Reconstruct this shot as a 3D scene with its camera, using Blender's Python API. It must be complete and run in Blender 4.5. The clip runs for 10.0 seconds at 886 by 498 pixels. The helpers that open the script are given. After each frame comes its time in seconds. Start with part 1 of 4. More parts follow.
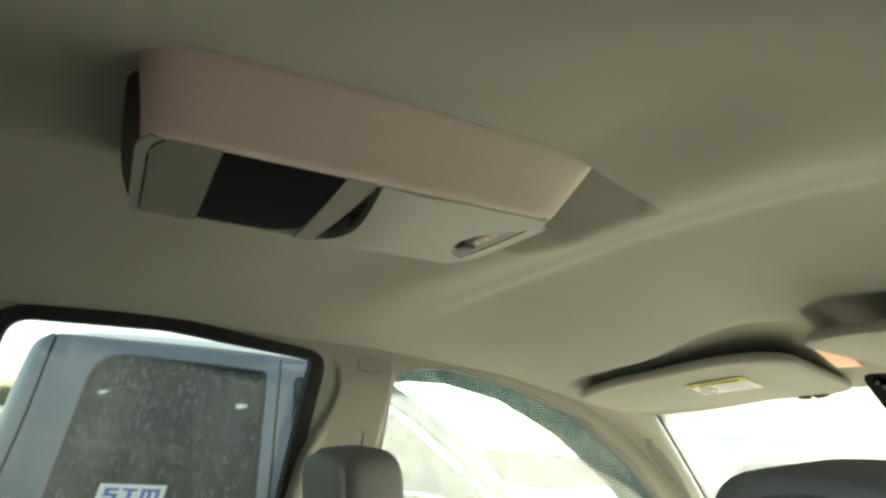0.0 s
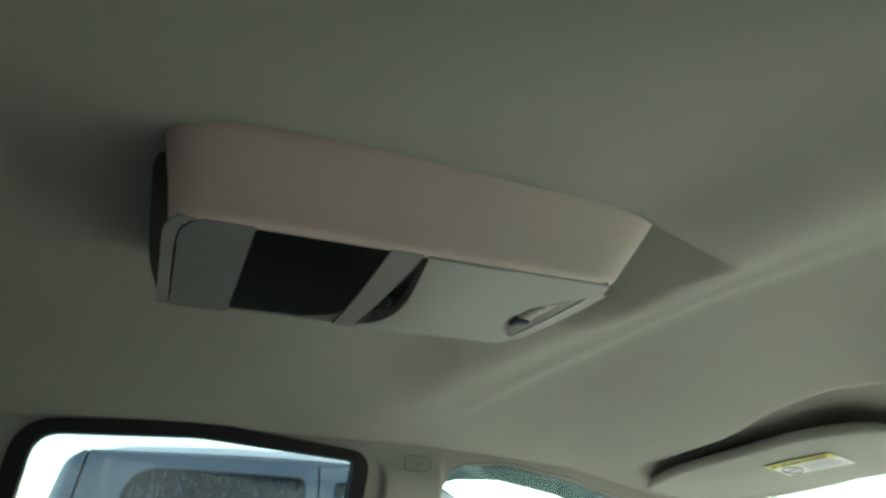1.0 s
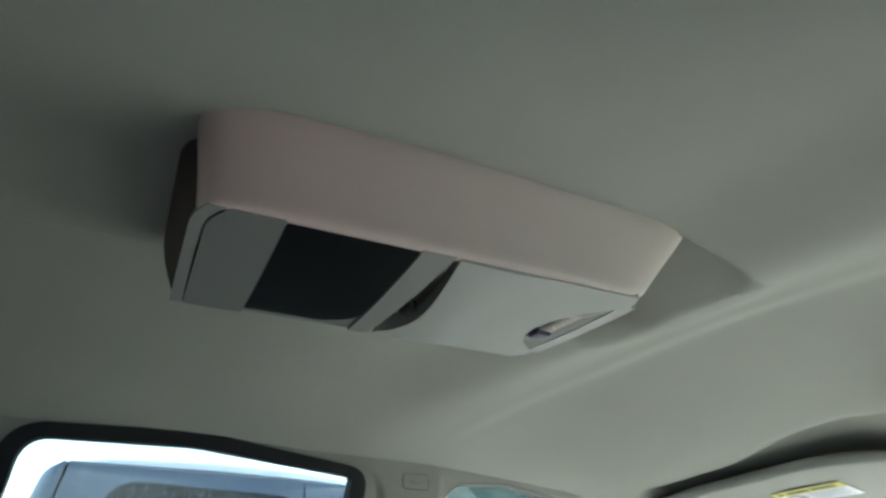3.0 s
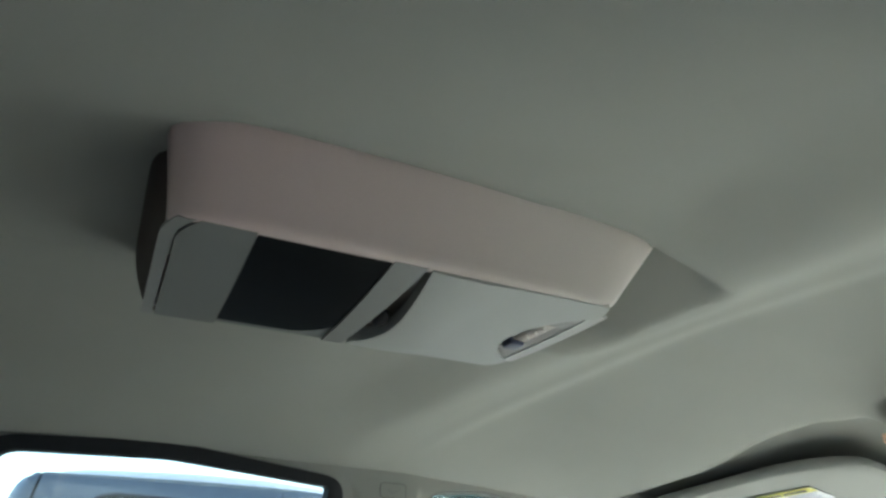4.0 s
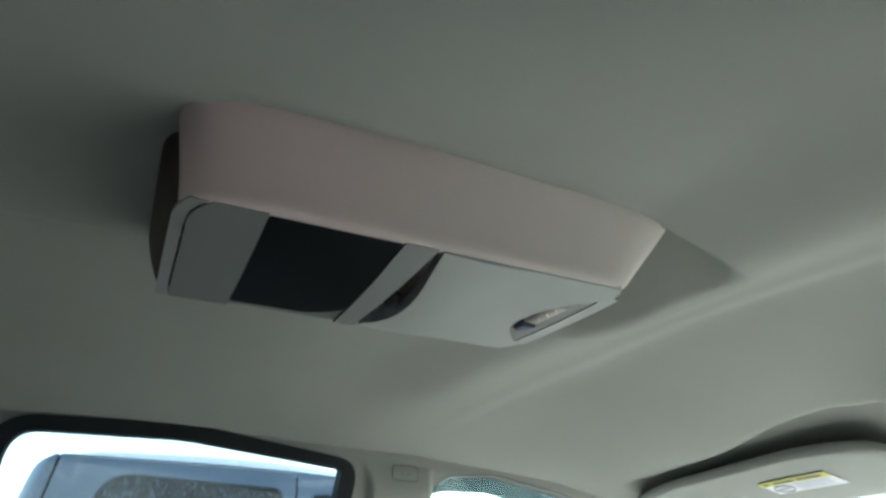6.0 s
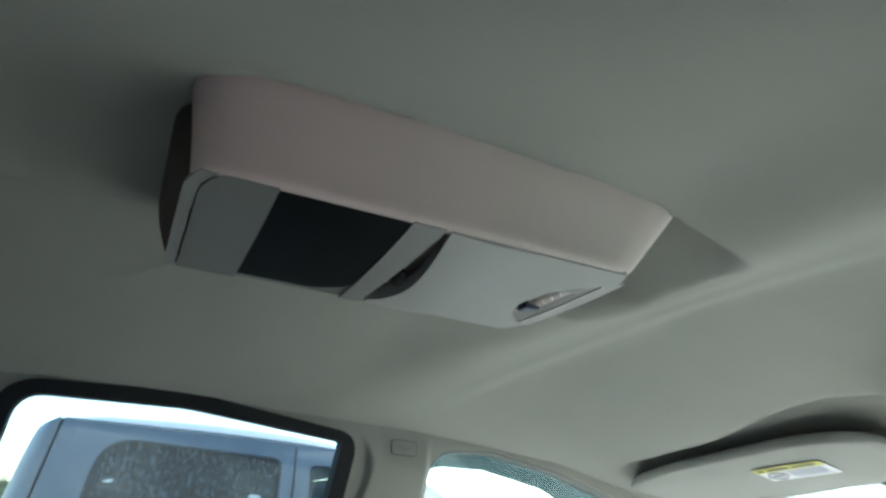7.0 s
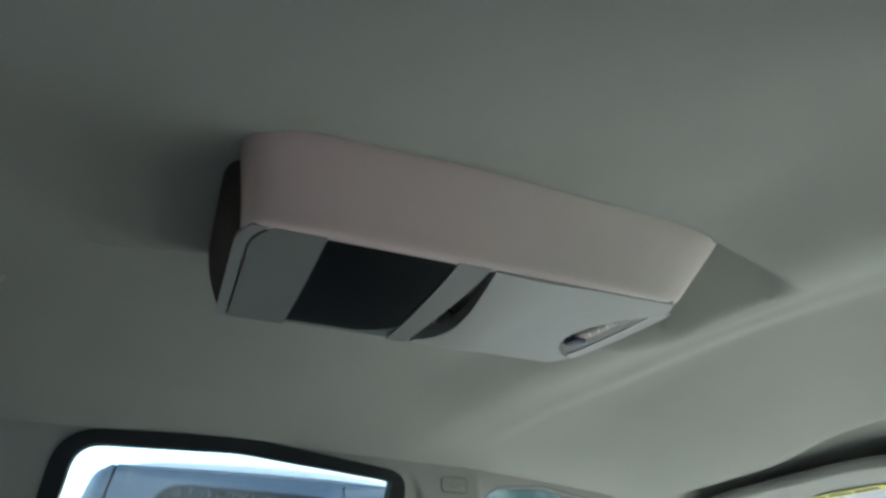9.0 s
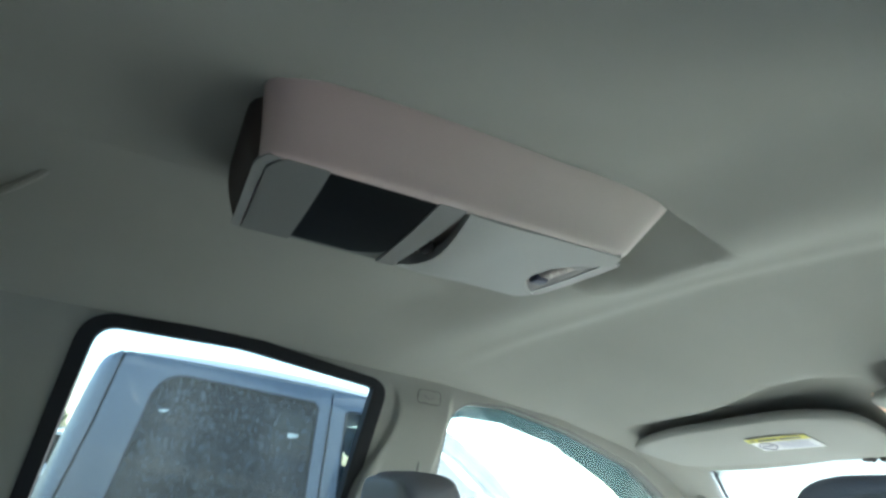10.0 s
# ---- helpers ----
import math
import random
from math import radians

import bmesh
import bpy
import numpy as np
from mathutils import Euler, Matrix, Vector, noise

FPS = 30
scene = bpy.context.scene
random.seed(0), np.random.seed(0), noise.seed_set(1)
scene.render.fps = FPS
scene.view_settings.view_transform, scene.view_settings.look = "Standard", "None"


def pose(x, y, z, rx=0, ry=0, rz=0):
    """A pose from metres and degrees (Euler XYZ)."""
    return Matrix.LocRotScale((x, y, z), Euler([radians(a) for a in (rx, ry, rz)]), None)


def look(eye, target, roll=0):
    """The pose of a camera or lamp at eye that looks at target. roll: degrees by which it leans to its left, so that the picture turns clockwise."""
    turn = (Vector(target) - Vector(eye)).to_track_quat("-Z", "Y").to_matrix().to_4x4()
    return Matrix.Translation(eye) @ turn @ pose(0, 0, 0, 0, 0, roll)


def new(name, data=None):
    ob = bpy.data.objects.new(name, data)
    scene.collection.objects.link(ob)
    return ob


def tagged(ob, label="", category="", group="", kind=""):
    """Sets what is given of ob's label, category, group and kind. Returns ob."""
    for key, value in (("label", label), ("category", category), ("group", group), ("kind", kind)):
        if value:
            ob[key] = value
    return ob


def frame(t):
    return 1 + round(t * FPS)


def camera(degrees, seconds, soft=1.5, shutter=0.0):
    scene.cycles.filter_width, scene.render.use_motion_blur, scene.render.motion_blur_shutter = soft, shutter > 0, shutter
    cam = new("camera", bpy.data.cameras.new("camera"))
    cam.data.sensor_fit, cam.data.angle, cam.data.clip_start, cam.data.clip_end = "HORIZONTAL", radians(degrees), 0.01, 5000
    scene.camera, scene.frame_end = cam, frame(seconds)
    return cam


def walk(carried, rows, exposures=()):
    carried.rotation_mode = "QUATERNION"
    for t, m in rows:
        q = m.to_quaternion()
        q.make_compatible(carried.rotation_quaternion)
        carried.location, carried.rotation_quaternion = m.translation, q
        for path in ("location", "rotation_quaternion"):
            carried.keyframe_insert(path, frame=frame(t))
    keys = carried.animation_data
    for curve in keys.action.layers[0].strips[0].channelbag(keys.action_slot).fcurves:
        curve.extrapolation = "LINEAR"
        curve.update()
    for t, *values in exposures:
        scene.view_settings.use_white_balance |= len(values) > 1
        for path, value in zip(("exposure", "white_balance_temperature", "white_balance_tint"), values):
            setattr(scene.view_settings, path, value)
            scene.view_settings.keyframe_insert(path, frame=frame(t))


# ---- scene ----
cam = camera(64.0, 10.0, soft=2.8)
PATH = [
    (0, (-0.062, -0.795, 1.618), (0.724, 0.976, 2.114), 4.2),
    (0.2, (-0.062, -0.789, 1.633), (0.682, 0.976, 2.200), 4.5),
    (0.3, (-0.068, -0.779, 1.632), (0.650, 0.978, 2.251), 3.9),
    (0.5, (-0.065, -0.764, 1.625), (0.651, 0.951, 2.362), 1.5),
    (1, (-0.055, -0.72, 1.615), (0.615, 1.012, 2.36), 1.3),
    (1.5, (-0.071, -0.708, 1.621), (0.58, 0.997, 2.439), 0.4),
    (2, (-0.077, -0.693, 1.606), (0.59, 1.003, 2.43), 2.7),
    (2.5, (-0.086, -0.684, 1.606), (0.578, 1.026, 2.403), 3.4),
    (2.7, (-0.089, -0.676, 1.601), (0.591, 1.027, 2.4), 3.2),
    (3.8, (-0.081, -0.688, 1.605), (0.65, 0.975, 2.442), 2.2),
    (4, (-0.081, -0.687, 1.605), (0.662, 0.975, 2.432), 2.1),
    (4.5, (-0.079, -0.687, 1.605), (0.622, 0.996, 2.425), 3.2),
    (5, (-0.081, -0.681, 1.607), (0.644, 1.005, 2.401), 3.4),
    (5.5, (-0.081, -0.673, 1.603), (0.613, 1.032, 2.383), 2.0),
    (5.7, (-0.076, -0.678, 1.6), (0.629, 1.012, 2.405), 1.8),
    (6.8, (-0.087, -0.690, 1.604), (0.647, 1.028, 2.325), 4.8),
    (7, (-0.084, -0.688, 1.601), (0.638, 1.027, 2.333), 4.5),
    (7.5, (-0.09, -0.69, 1.605), (0.569, 1.033, 2.379), 3.7),
    (8, (-0.1, -0.69, 1.601), (0.531, 1.021, 2.422), 2.3),
    (8.5, (-0.097, -0.688, 1.606), (0.522, 1.059, 2.356), 2.8),
    (9, (-0.098, -0.695, 1.607), (0.518, 1.029, 2.41), 2.9),
    (9.3, (-0.095, -0.698, 1.605), (0.575, 1.031, 2.338), 4.1),
    (9.5, (-0.087, -0.707, 1.596), (0.554, 1.057, 2.285), 6.8),
    (9.7, (-0.092, -0.736, 1.591), (0.456, 1.053, 2.239), 8.7),
    (9.8, (-0.099, -0.758, 1.585), (0.456, 1.039, 2.210), 9.3),
    (10, (-0.111, -0.818, 1.572), (0.524, 0.974, 2.191), 8.9),
]
# ---- light levels ----
SUN, SKY = 5.0, 0.09
EXPOSURES = [(t, stops - 0.10, kelvin, tint) for t, stops, kelvin, tint in (
    (0.0, 3.0, 8600, -5), (0.5, 2.70, 8000, -12), (1.0, 2.68, 6800, -10), (1.5, 2.84, 6550, -7), (2.5, 3.10, 6250, -1),
    (5.5, 3.10, 6150, -1), (7.0, 3.03, 5950, -2), (9.5, 3.06, 5950, 0), (10.0, 3.18, 5850, -3))]
walk(cam, [(t, look(eye, target, roll)) for t, eye, target, roll in PATH],
     exposures=EXPOSURES)

# ---- world and sun ----
SUN_ELEV, SUN_AZ = 48.0, 28.0          # azimuth from +x (ahead) towards +y (driver's side)
world = bpy.data.worlds.new("sky")
scene.world = world
world.use_nodes = True
wn = world.node_tree.nodes
sky = wn.new("ShaderNodeTexSky")
sky.sky_type = "NISHITA"
sky.sun_disc = False
sky.sun_elevation = radians(SUN_ELEV)
sky.sun_rotation = radians(90.0 - SUN_AZ)
sky.dust_density = 0.4
world.node_tree.links.new(sky.outputs[0], wn["Background"].inputs[0])
wn["Background"].inputs[1].default_value = SKY
sun = new("sun", bpy.data.lights.new("sun", "SUN"))
sun.data.energy, sun.data.angle, sun.data.color = SUN, radians(0.5), (1.0, 0.95, 0.87)
ca, sa = math.cos(radians(SUN_AZ)), math.sin(radians(SUN_AZ))
ce, se = math.cos(radians(SUN_ELEV)), math.sin(radians(SUN_ELEV))
sun.matrix_world = look((8 * ca * ce, 8 * sa * ce, 8 * se), (0, 0, 0))


# ---- materials ----
def mat(name, color, rough=0.6, metal=0.0, grain=300.0, bump=0.05, vary=0.12, blotch=3.0, spec=0.5, coat=0.0):
    """A surface with a coarse tint variation, a fine grain and a fine relief."""
    m = bpy.data.materials.new(name)
    m.use_nodes = True
    nt = m.node_tree
    b = nt.nodes["Principled BSDF"]
    tc = nt.nodes.new("ShaderNodeTexCoord")
    big, fine = nt.nodes.new("ShaderNodeTexNoise"), nt.nodes.new("ShaderNodeTexNoise")
    big.inputs["Scale"].default_value, fine.inputs["Scale"].default_value = blotch, grain
    big.inputs["Detail"].default_value = 6.0
    mixn = nt.nodes.new("ShaderNodeMath")
    mixn.operation = "MULTIPLY_ADD"
    mixn.inputs[1].default_value = 0.25
    nt.links.new(tc.outputs["Object"], big.inputs["Vector"])
    nt.links.new(tc.outputs["Object"], fine.inputs["Vector"])
    nt.links.new(fine.outputs["Fac"], mixn.inputs[0])
    nt.links.new(big.outputs["Fac"], mixn.inputs[2])
    ramp = nt.nodes.new("ShaderNodeValToRGB")
    ramp.color_ramp.elements[0].position, ramp.color_ramp.elements[1].position = 0.35, 0.9
    ramp.color_ramp.elements[0].color = (*[c * (1 - vary) for c in color], 1)
    ramp.color_ramp.elements[1].color = (*[min(1, c * (1 + vary)) for c in color], 1)
    nt.links.new(mixn.outputs[0], ramp.inputs[0])
    nt.links.new(ramp.outputs[0], b.inputs["Base Color"])
    rr = nt.nodes.new("ShaderNodeMapRange")
    rr.inputs["To Min"].default_value, rr.inputs["To Max"].default_value = max(0.0, rough - 0.08), min(1.0, rough + 0.08)
    nt.links.new(big.outputs["Fac"], rr.inputs["Value"])
    nt.links.new(rr.outputs[0], b.inputs["Roughness"])
    b.inputs["Metallic"].default_value = metal
    b.inputs["Specular IOR Level"].default_value = spec
    b.inputs["Coat Weight"].default_value = coat
    b.inputs["Coat Roughness"].default_value = 0.08
    if bump:
        bp = nt.nodes.new("ShaderNodeBump")
        bp.inputs["Strength"].default_value, bp.inputs["Distance"].default_value = bump, 0.002
        nt.links.new(fine.outputs["Fac"], bp.inputs["Height"])
        nt.links.new(bp.outputs[0], b.inputs["Normal"])
    return m


def glass(name, tint, dirt_haze=0.0, dirt_haze_color=(0.5, 0.5, 0.48), scale=60.0, gloss=0.9, film="Diffuse", spread=0.9, reach=(0.45, 0.8)):
    """A clear or tinted pane with a Fresnel gloss and a film of dust, streaks and painted haze."""
    m = bpy.data.materials.new(name)
    m.use_nodes = True
    nt = m.node_tree
    nt.nodes.clear()
    out = nt.nodes.new("ShaderNodeOutputMaterial")
    clear, shine, dust_haze = (nt.nodes.new("ShaderNodeBsdf" + k) for k in ("Transparent", "Glossy", film))
    clear.inputs[0].default_value = (*tint, 1)
    shine.inputs["Roughness"].default_value = 0.03
    dust_haze.inputs[0].default_value = (*dirt_haze_color, 1)
    fr = nt.nodes.new("ShaderNodeFresnel")
    fr.inputs[0].default_value = 1.45
    k = nt.nodes.new("ShaderNodeMath")
    k.operation = "MULTIPLY"
    k.inputs[1].default_value = gloss
    nt.links.new(fr.outputs[0], k.inputs[0])
    a, b = nt.nodes.new("ShaderNodeMixShader"), nt.nodes.new("ShaderNodeMixShader")
    nt.links.new(k.outputs[0], a.inputs[0])
    nt.links.new(clear.outputs[0], a.inputs[1])
    nt.links.new(shine.outputs[0], a.inputs[2])
    tc, mp = nt.nodes.new("ShaderNodeTexCoord"), nt.nodes.new("ShaderNodeMapping")
    mp.inputs["Scale"].default_value = (1.0, 1.0, 0.45)
    nz = nt.nodes.new("ShaderNodeTexNoise")
    nz.inputs["Scale"].default_value, nz.inputs["Detail"].default_value = scale, 8.0
    rp = nt.nodes.new("ShaderNodeMapRange")
    rp.inputs["From Min"].default_value, rp.inputs["From Max"].default_value = reach
    rp.inputs["To Min"].default_value, rp.inputs["To Max"].default_value = dirt_haze * (1 - spread), dirt_haze * (1 + spread)
    nt.links.new(tc.outputs["Object"], mp.inputs[0])
    nt.links.new(mp.outputs[0], nz.inputs["Vector"])
    nt.links.new(nz.outputs["Fac"], rp.inputs["Value"])
    nt.links.new(rp.outputs[0], b.inputs[0])
    nt.links.new(a.outputs[0], b.inputs[1])
    nt.links.new(dust_haze.outputs[0], b.inputs[2])
    nt.links.new(b.outputs[0], out.inputs[0])
    return m


HEADLINER = mat("headliner_cloth", (0.260, 0.262, 0.244), 0.95, grain=900, bump=0.25, vary=0.085, blotch=2.6, spec=0.1)
TRIM = mat("grey_trim_plastic", (0.235, 0.232, 0.212), 0.6, grain=700, bump=0.12, vary=0.06, spec=0.3)
VISOR = mat("visor_cloth", (0.27, 0.272, 0.258), 0.9, grain=900, bump=0.2, vary=0.05, spec=0.15)
SHELL = mat("pinkish_bounce_plastic", (0.43, 0.37, 0.35), 0.6, grain=500, bump=0.06, vary=0.07, blotch=4.0, spec=0.35)


def hue_along(m, rear, front, x0, x1):
    """Tints the surface along x from one hue to another."""
    nt = m.node_tree
    b = nt.nodes["Principled BSDF"]
    old = b.inputs["Base Color"].links[0].from_socket
    tc, sep, rng = (nt.nodes.new("ShaderNode" + k) for k in ("TexCoord", "SeparateXYZ", "MapRange"))
    rng.inputs["From Min"].default_value, rng.inputs["From Max"].default_value = x0, x1
    tint, mul = nt.nodes.new("ShaderNodeMix"), nt.nodes.new("ShaderNodeMix")
    tint.data_type = mul.data_type = "RGBA"
    mul.blend_type = "MULTIPLY"
    mul.inputs[0].default_value = 1.0
    tint.inputs[6].default_value, tint.inputs[7].default_value = (*rear, 1), (*front, 1)
    nt.links.new(tc.outputs["Object"], sep.inputs[0])
    nt.links.new(sep.outputs[0], rng.inputs["Value"])
    nt.links.new(rng.outputs[0], tint.inputs[0])
    nt.links.new(old, mul.inputs[6])
    nt.links.new(tint.outputs[2], mul.inputs[7])
    nt.links.new(mul.outputs[2], b.inputs["Base Color"])


# Pinkish light from outside put into the shell's colour, strongest at the rear.
hue_along(SHELL, (1.05, 0.965, 0.985), (0.955, 1.01, 0.985), -0.06, 0.32)
# Underside greys: rear panel darkened, lid lightened, to paint in how light falls.
UNDERSHADE = mat("shaded_console_plastic", (0.126, 0.131, 0.126), 0.6, grain=500, bump=0.06, vary=0.05, spec=0.25)
LIDLIT = mat("lit_lid_plastic", (0.266, 0.270, 0.259), 0.5, grain=500, bump=0.06, vary=0.05, spec=0.35)
CONCRETE = mat("pale_concrete", (0.52, 0.52, 0.50), 0.9, grain=30, bump=0.4, vary=0.1, blotch=0.3)
# Dark tone that paints the shade inside the grip's recess.
GRIPSHADE = mat("grip_recess_shade", (0.125, 0.135, 0.13), 0.7, grain=500, bump=0.1, vary=0.1)
SCREEN = mat("black_smoked_panel", (0.003, 0.0034, 0.0042), 0.45, grain=200, bump=0.0, vary=0.3, spec=0.05)
BLACK = mat("black_rubber", (0.009, 0.0095, 0.012), 0.7, grain=400, bump=0.1, vary=0.2, spec=0.25)
DARKGAP = mat("dark_recess_plastic", (0.06, 0.055, 0.055), 0.7, grain=300, bump=0.1, vary=0.2, spec=0.2)
BRONZE = mat("bronze_plastic", (0.21, 0.185, 0.17), 0.5, grain=400, bump=0.05, vary=0.1)
SLOTGREY = mat("shaded_grey_plastic", (0.16, 0.16, 0.156), 0.5, grain=400, bump=0.05, vary=0.1)
TRAY = mat("grey_tray_plastic", (0.27, 0.262, 0.258), 0.5, grain=400, bump=0.05, vary=0.1)
SWITCH = mat("blue_black_switch", (0.03, 0.035, 0.07), 0.4, grain=300, bump=0.02, vary=0.1)
DULLSILVER = mat("dull_silver_metal", (0.48, 0.46, 0.43), 0.4, metal=0.4, grain=100, bump=0.0, vary=0.05)
# Reddish plastic with the rear face's shadow put into its colour.
REARSHADE = mat("shaded_reddish_plastic", (0.035, 0.027, 0.026), 0.7, grain=300, bump=0.1, vary=0.2, spec=0.2)
CHROME = mat("chrome", (0.75, 0.75, 0.74), 0.15, metal=1.0, grain=100, bump=0.0, vary=0.03)
SEATCLOTH = mat("dark_grey_seat_cloth", (0.19, 0.182, 0.192), 0.85, grain=700, bump=0.3, vary=0.12, spec=0.2)
# Seat parts out of view, lightened to bounce light onto the headliner.
SEATGREY = mat("grey_seat_cloth", (0.46, 0.452, 0.435), 0.9, grain=700, bump=0.3, vary=0.1, spec=0.2)
LABELRING = mat("soft_grey_ink", (0.28, 0.29, 0.36), 0.6, grain=100, bump=0.0, vary=0.05)
SEATVINYL = mat("mid_grey_seat_vinyl", (0.225, 0.228, 0.23), 0.6, grain=500, bump=0.2, vary=0.08, spec=0.3)
CARPET = mat("grey_carpet", (0.07, 0.067, 0.065), 0.95, grain=400, bump=0.5, vary=0.2)
# Dash tone is set by how much light it bounces onto the headliner.
DASH = mat("grey_dash_plastic", (0.40, 0.395, 0.38), 0.65, grain=500, bump=0.2, vary=0.06)
# White is chosen so that the unseen bonnet bounces light into the cab.
OURPAINT = mat("white_cab_paint", (0.75, 0.75, 0.735), 0.3, grain=60, bump=0.0, vary=0.04, coat=0.6)
BLUEPAINT = mat("silver_blue_car_paint", (0.134, 0.149, 0.168), 0.42, metal=0.15, grain=220, bump=0.02, vary=0.07, blotch=5, coat=0.25)
WHITEPAINT = mat("white_car_paint", (0.75, 0.75, 0.74), 0.3, grain=60, bump=0.0, vary=0.04, coat=0.6)
DARKPAINT = mat("dark_blue_car_paint", (0.05, 0.07, 0.12), 0.3, grain=60, bump=0.0, vary=0.08, coat=0.6)
TYRE = mat("tyre_rubber", (0.025, 0.025, 0.025), 0.85, grain=200, bump=0.2, vary=0.2)
ASPHALT = mat("asphalt", (0.036, 0.0355, 0.034), 0.92, grain=60, bump=0.6, vary=0.25, blotch=0.4)
PAINTLINE = mat("white_line_paint", (0.7, 0.7, 0.67), 0.8, grain=90, bump=0.2, vary=0.1)
LEAF = mat("foliage", (0.075, 0.11, 0.035), 0.8, grain=30, bump=0.3, vary=0.4, blotch=1.0)
BARK = mat("bark", (0.14, 0.11, 0.08), 0.9, grain=30, bump=0.5, vary=0.3)
LABELWHITE = mat("white_label", (0.66, 0.66, 0.69), 0.5, grain=100, bump=0.0, vary=0.03)
LABELYELLOW = mat("yellow_label", (0.50, 0.48, 0.10), 0.5, grain=100, bump=0.0, vary=0.04)
LABELINK = mat("dark_label_ink", (0.06, 0.06, 0.08), 0.6, grain=100, bump=0.0, vary=0.05)
LABELGREY = mat("grey_label_ink", (0.50, 0.52, 0.60), 0.6, grain=100, bump=0.0, vary=0.05)
STICKERBLUE = mat("blue_sticker_ink", (0.06, 0.13, 0.42), 0.5, grain=100, bump=0.0, vary=0.05)
# Warm reflected light on the header, put into a tan colour.
WARMPATCH = mat("warm_light_tan", (0.82, 0.52, 0.38), 0.6, grain=400, bump=0.1, vary=0.08)
# Near-white colour for glints painted onto the truck's glass.
GLINTPALE = mat("painted_white_glint", (0.58, 0.62, 0.58), 0.8, grain=200, bump=0.1, vary=0.2)
MIRROR = mat("mirror_silver", (0.85, 0.86, 0.86), 0.03, metal=1.0, grain=10, bump=0.0, vary=0.01)
CLEAR = glass("window_glass", (0.90, 0.94, 0.92), 0.02)
# Films of the next three panes paint a veil of glare over the view.
VEILED = glass("glare_veiled_window_glass", (0.88, 0.92, 0.90), 0.10, (0.76, 0.84, 0.90), 30.0, 0.9, "Translucent", 0.25)
HAZY = glass("hazy_windscreen_glass", (0.93, 0.96, 0.955), 0.028, (0.76, 0.85, 0.96), 25.0, 0.9, "Translucent", 0.2)
SMOKED = glass("lightly_tinted_rear_glass", (0.70, 0.73, 0.73), 0.014, (0.66, 0.77, 0.82), 8.0, 0.9, "Translucent", 0.4)
# Real dust specks; their bluish tone also paints in reflected sky.
TINTED = glass("tinted_truck_glass", (0.10, 0.11, 0.125), 0.125, (0.30, 0.36, 0.42), 100.0, 0.3, "Diffuse", 0.85, (0.49, 0.68))
AWNING = glass("blue_canopy_cloth", (0.30, 0.45, 0.6), 0.92, (0.46, 0.68, 0.94), 2.0, 0.1, "Translucent", 0.1)
TRUCKCLEAR = glass("clear_truck_glass", (0.62, 0.66, 0.66), 0.06, (0.45, 0.5, 0.52), 60.0, 0.4)
DEFLECT = glass("smoked_green_acrylic", (0.045, 0.105, 0.122), 0.028, (0.35, 0.50, 0.50), 60.0, 0.7, "Translucent", 0.3)


# ---- mesh helpers ----
def finish(name, bm, material, parent=None, label="", smooth=True):
    bmesh.ops.recalc_face_normals(bm, faces=bm.faces[:])
    me = bpy.data.meshes.new(name)
    bm.to_mesh(me)
    bm.free()
    me.materials.append(material)
    if smooth:
        for p in me.polygons:
            p.use_smooth = True
        me.set_sharp_from_angle(angle=radians(35))
    ob = new(name, me)
    if parent is not None:
        ob.parent = parent
        ob.matrix_parent_inverse = parent.matrix_world.inverted()
    if label:
        ob["label"] = label
    return ob


part = finish


def thing(name, label, category, at=(0, 0, 0), kind="", group=""):
    ob = new(name)
    ob.location = at
    bpy.context.view_layer.update()
    return tagged(ob, label, category, group, kind)


def box(bm, x0, x1, y0, y1, z0, z1, bevel=0.0, seg=2, m=None):
    vs = [bm.verts.new((x, y, z)) for x in (x0, x1) for y in (y0, y1) for z in (z0, z1)]
    fs = [bm.faces.new([vs[i] for i in q]) for q in
          ((0, 1, 3, 2), (4, 6, 7, 5), (0, 4, 5, 1), (2, 3, 7, 6), (0, 2, 6, 4), (1, 5, 7, 3))]
    if m is not None:
        bmesh.ops.transform(bm, matrix=m, verts=vs)
    if bevel:
        es = list({e for f in fs for e in f.edges})
        bmesh.ops.bevel(bm, geom=es, offset=bevel, segments=seg, affect="EDGES", profile=0.5)
    return vs


def rounded(pts, radii, seg=8):
    """A closed loop of 2D points with its corners rounded."""
    out, n = [], len(pts)
    radii = radii if isinstance(radii, (list, tuple)) else [radii] * n
    for i in range(n):
        p, a, b = Vector(pts[i]), Vector(pts[i - 1]), Vector(pts[(i + 1) % n])
        r = radii[i]
        if r <= 0:
            out.append(p)
            continue
        u, v = (a - p), (b - p)
        lu, lv = u.length, v.length
        u, v = u / lu, v / lv
        half = math.acos(max(-1, min(1, u.dot(v)))) / 2
        d = min(r / max(1e-6, math.tan(half)), lu * 0.48, lv * 0.48)
        for k in range(seg + 1):
            s = k / seg
            out.append((p + u * d) * (1 - s) ** 2 + p * 2 * s * (1 - s) + (p + v * d) * s ** 2)
    return out


def offset_loop(loop, d):
    """The loop moved outwards by d."""
    n, out = len(loop), []
    area = sum(loop[i].x * loop[(i + 1) % n].y - loop[(i + 1) % n].x * loop[i].y for i in range(n))
    s = 1 if area > 0 else -1
    for i in range(n):
        t = loop[(i + 1) % n] - loop[i - 1]
        if t.length < 1e-9:
            t = Vector((1, 0))
        t.normalize()
        out.append(loop[i] + Vector((t.y, -t.x)) * d * s)
    return out


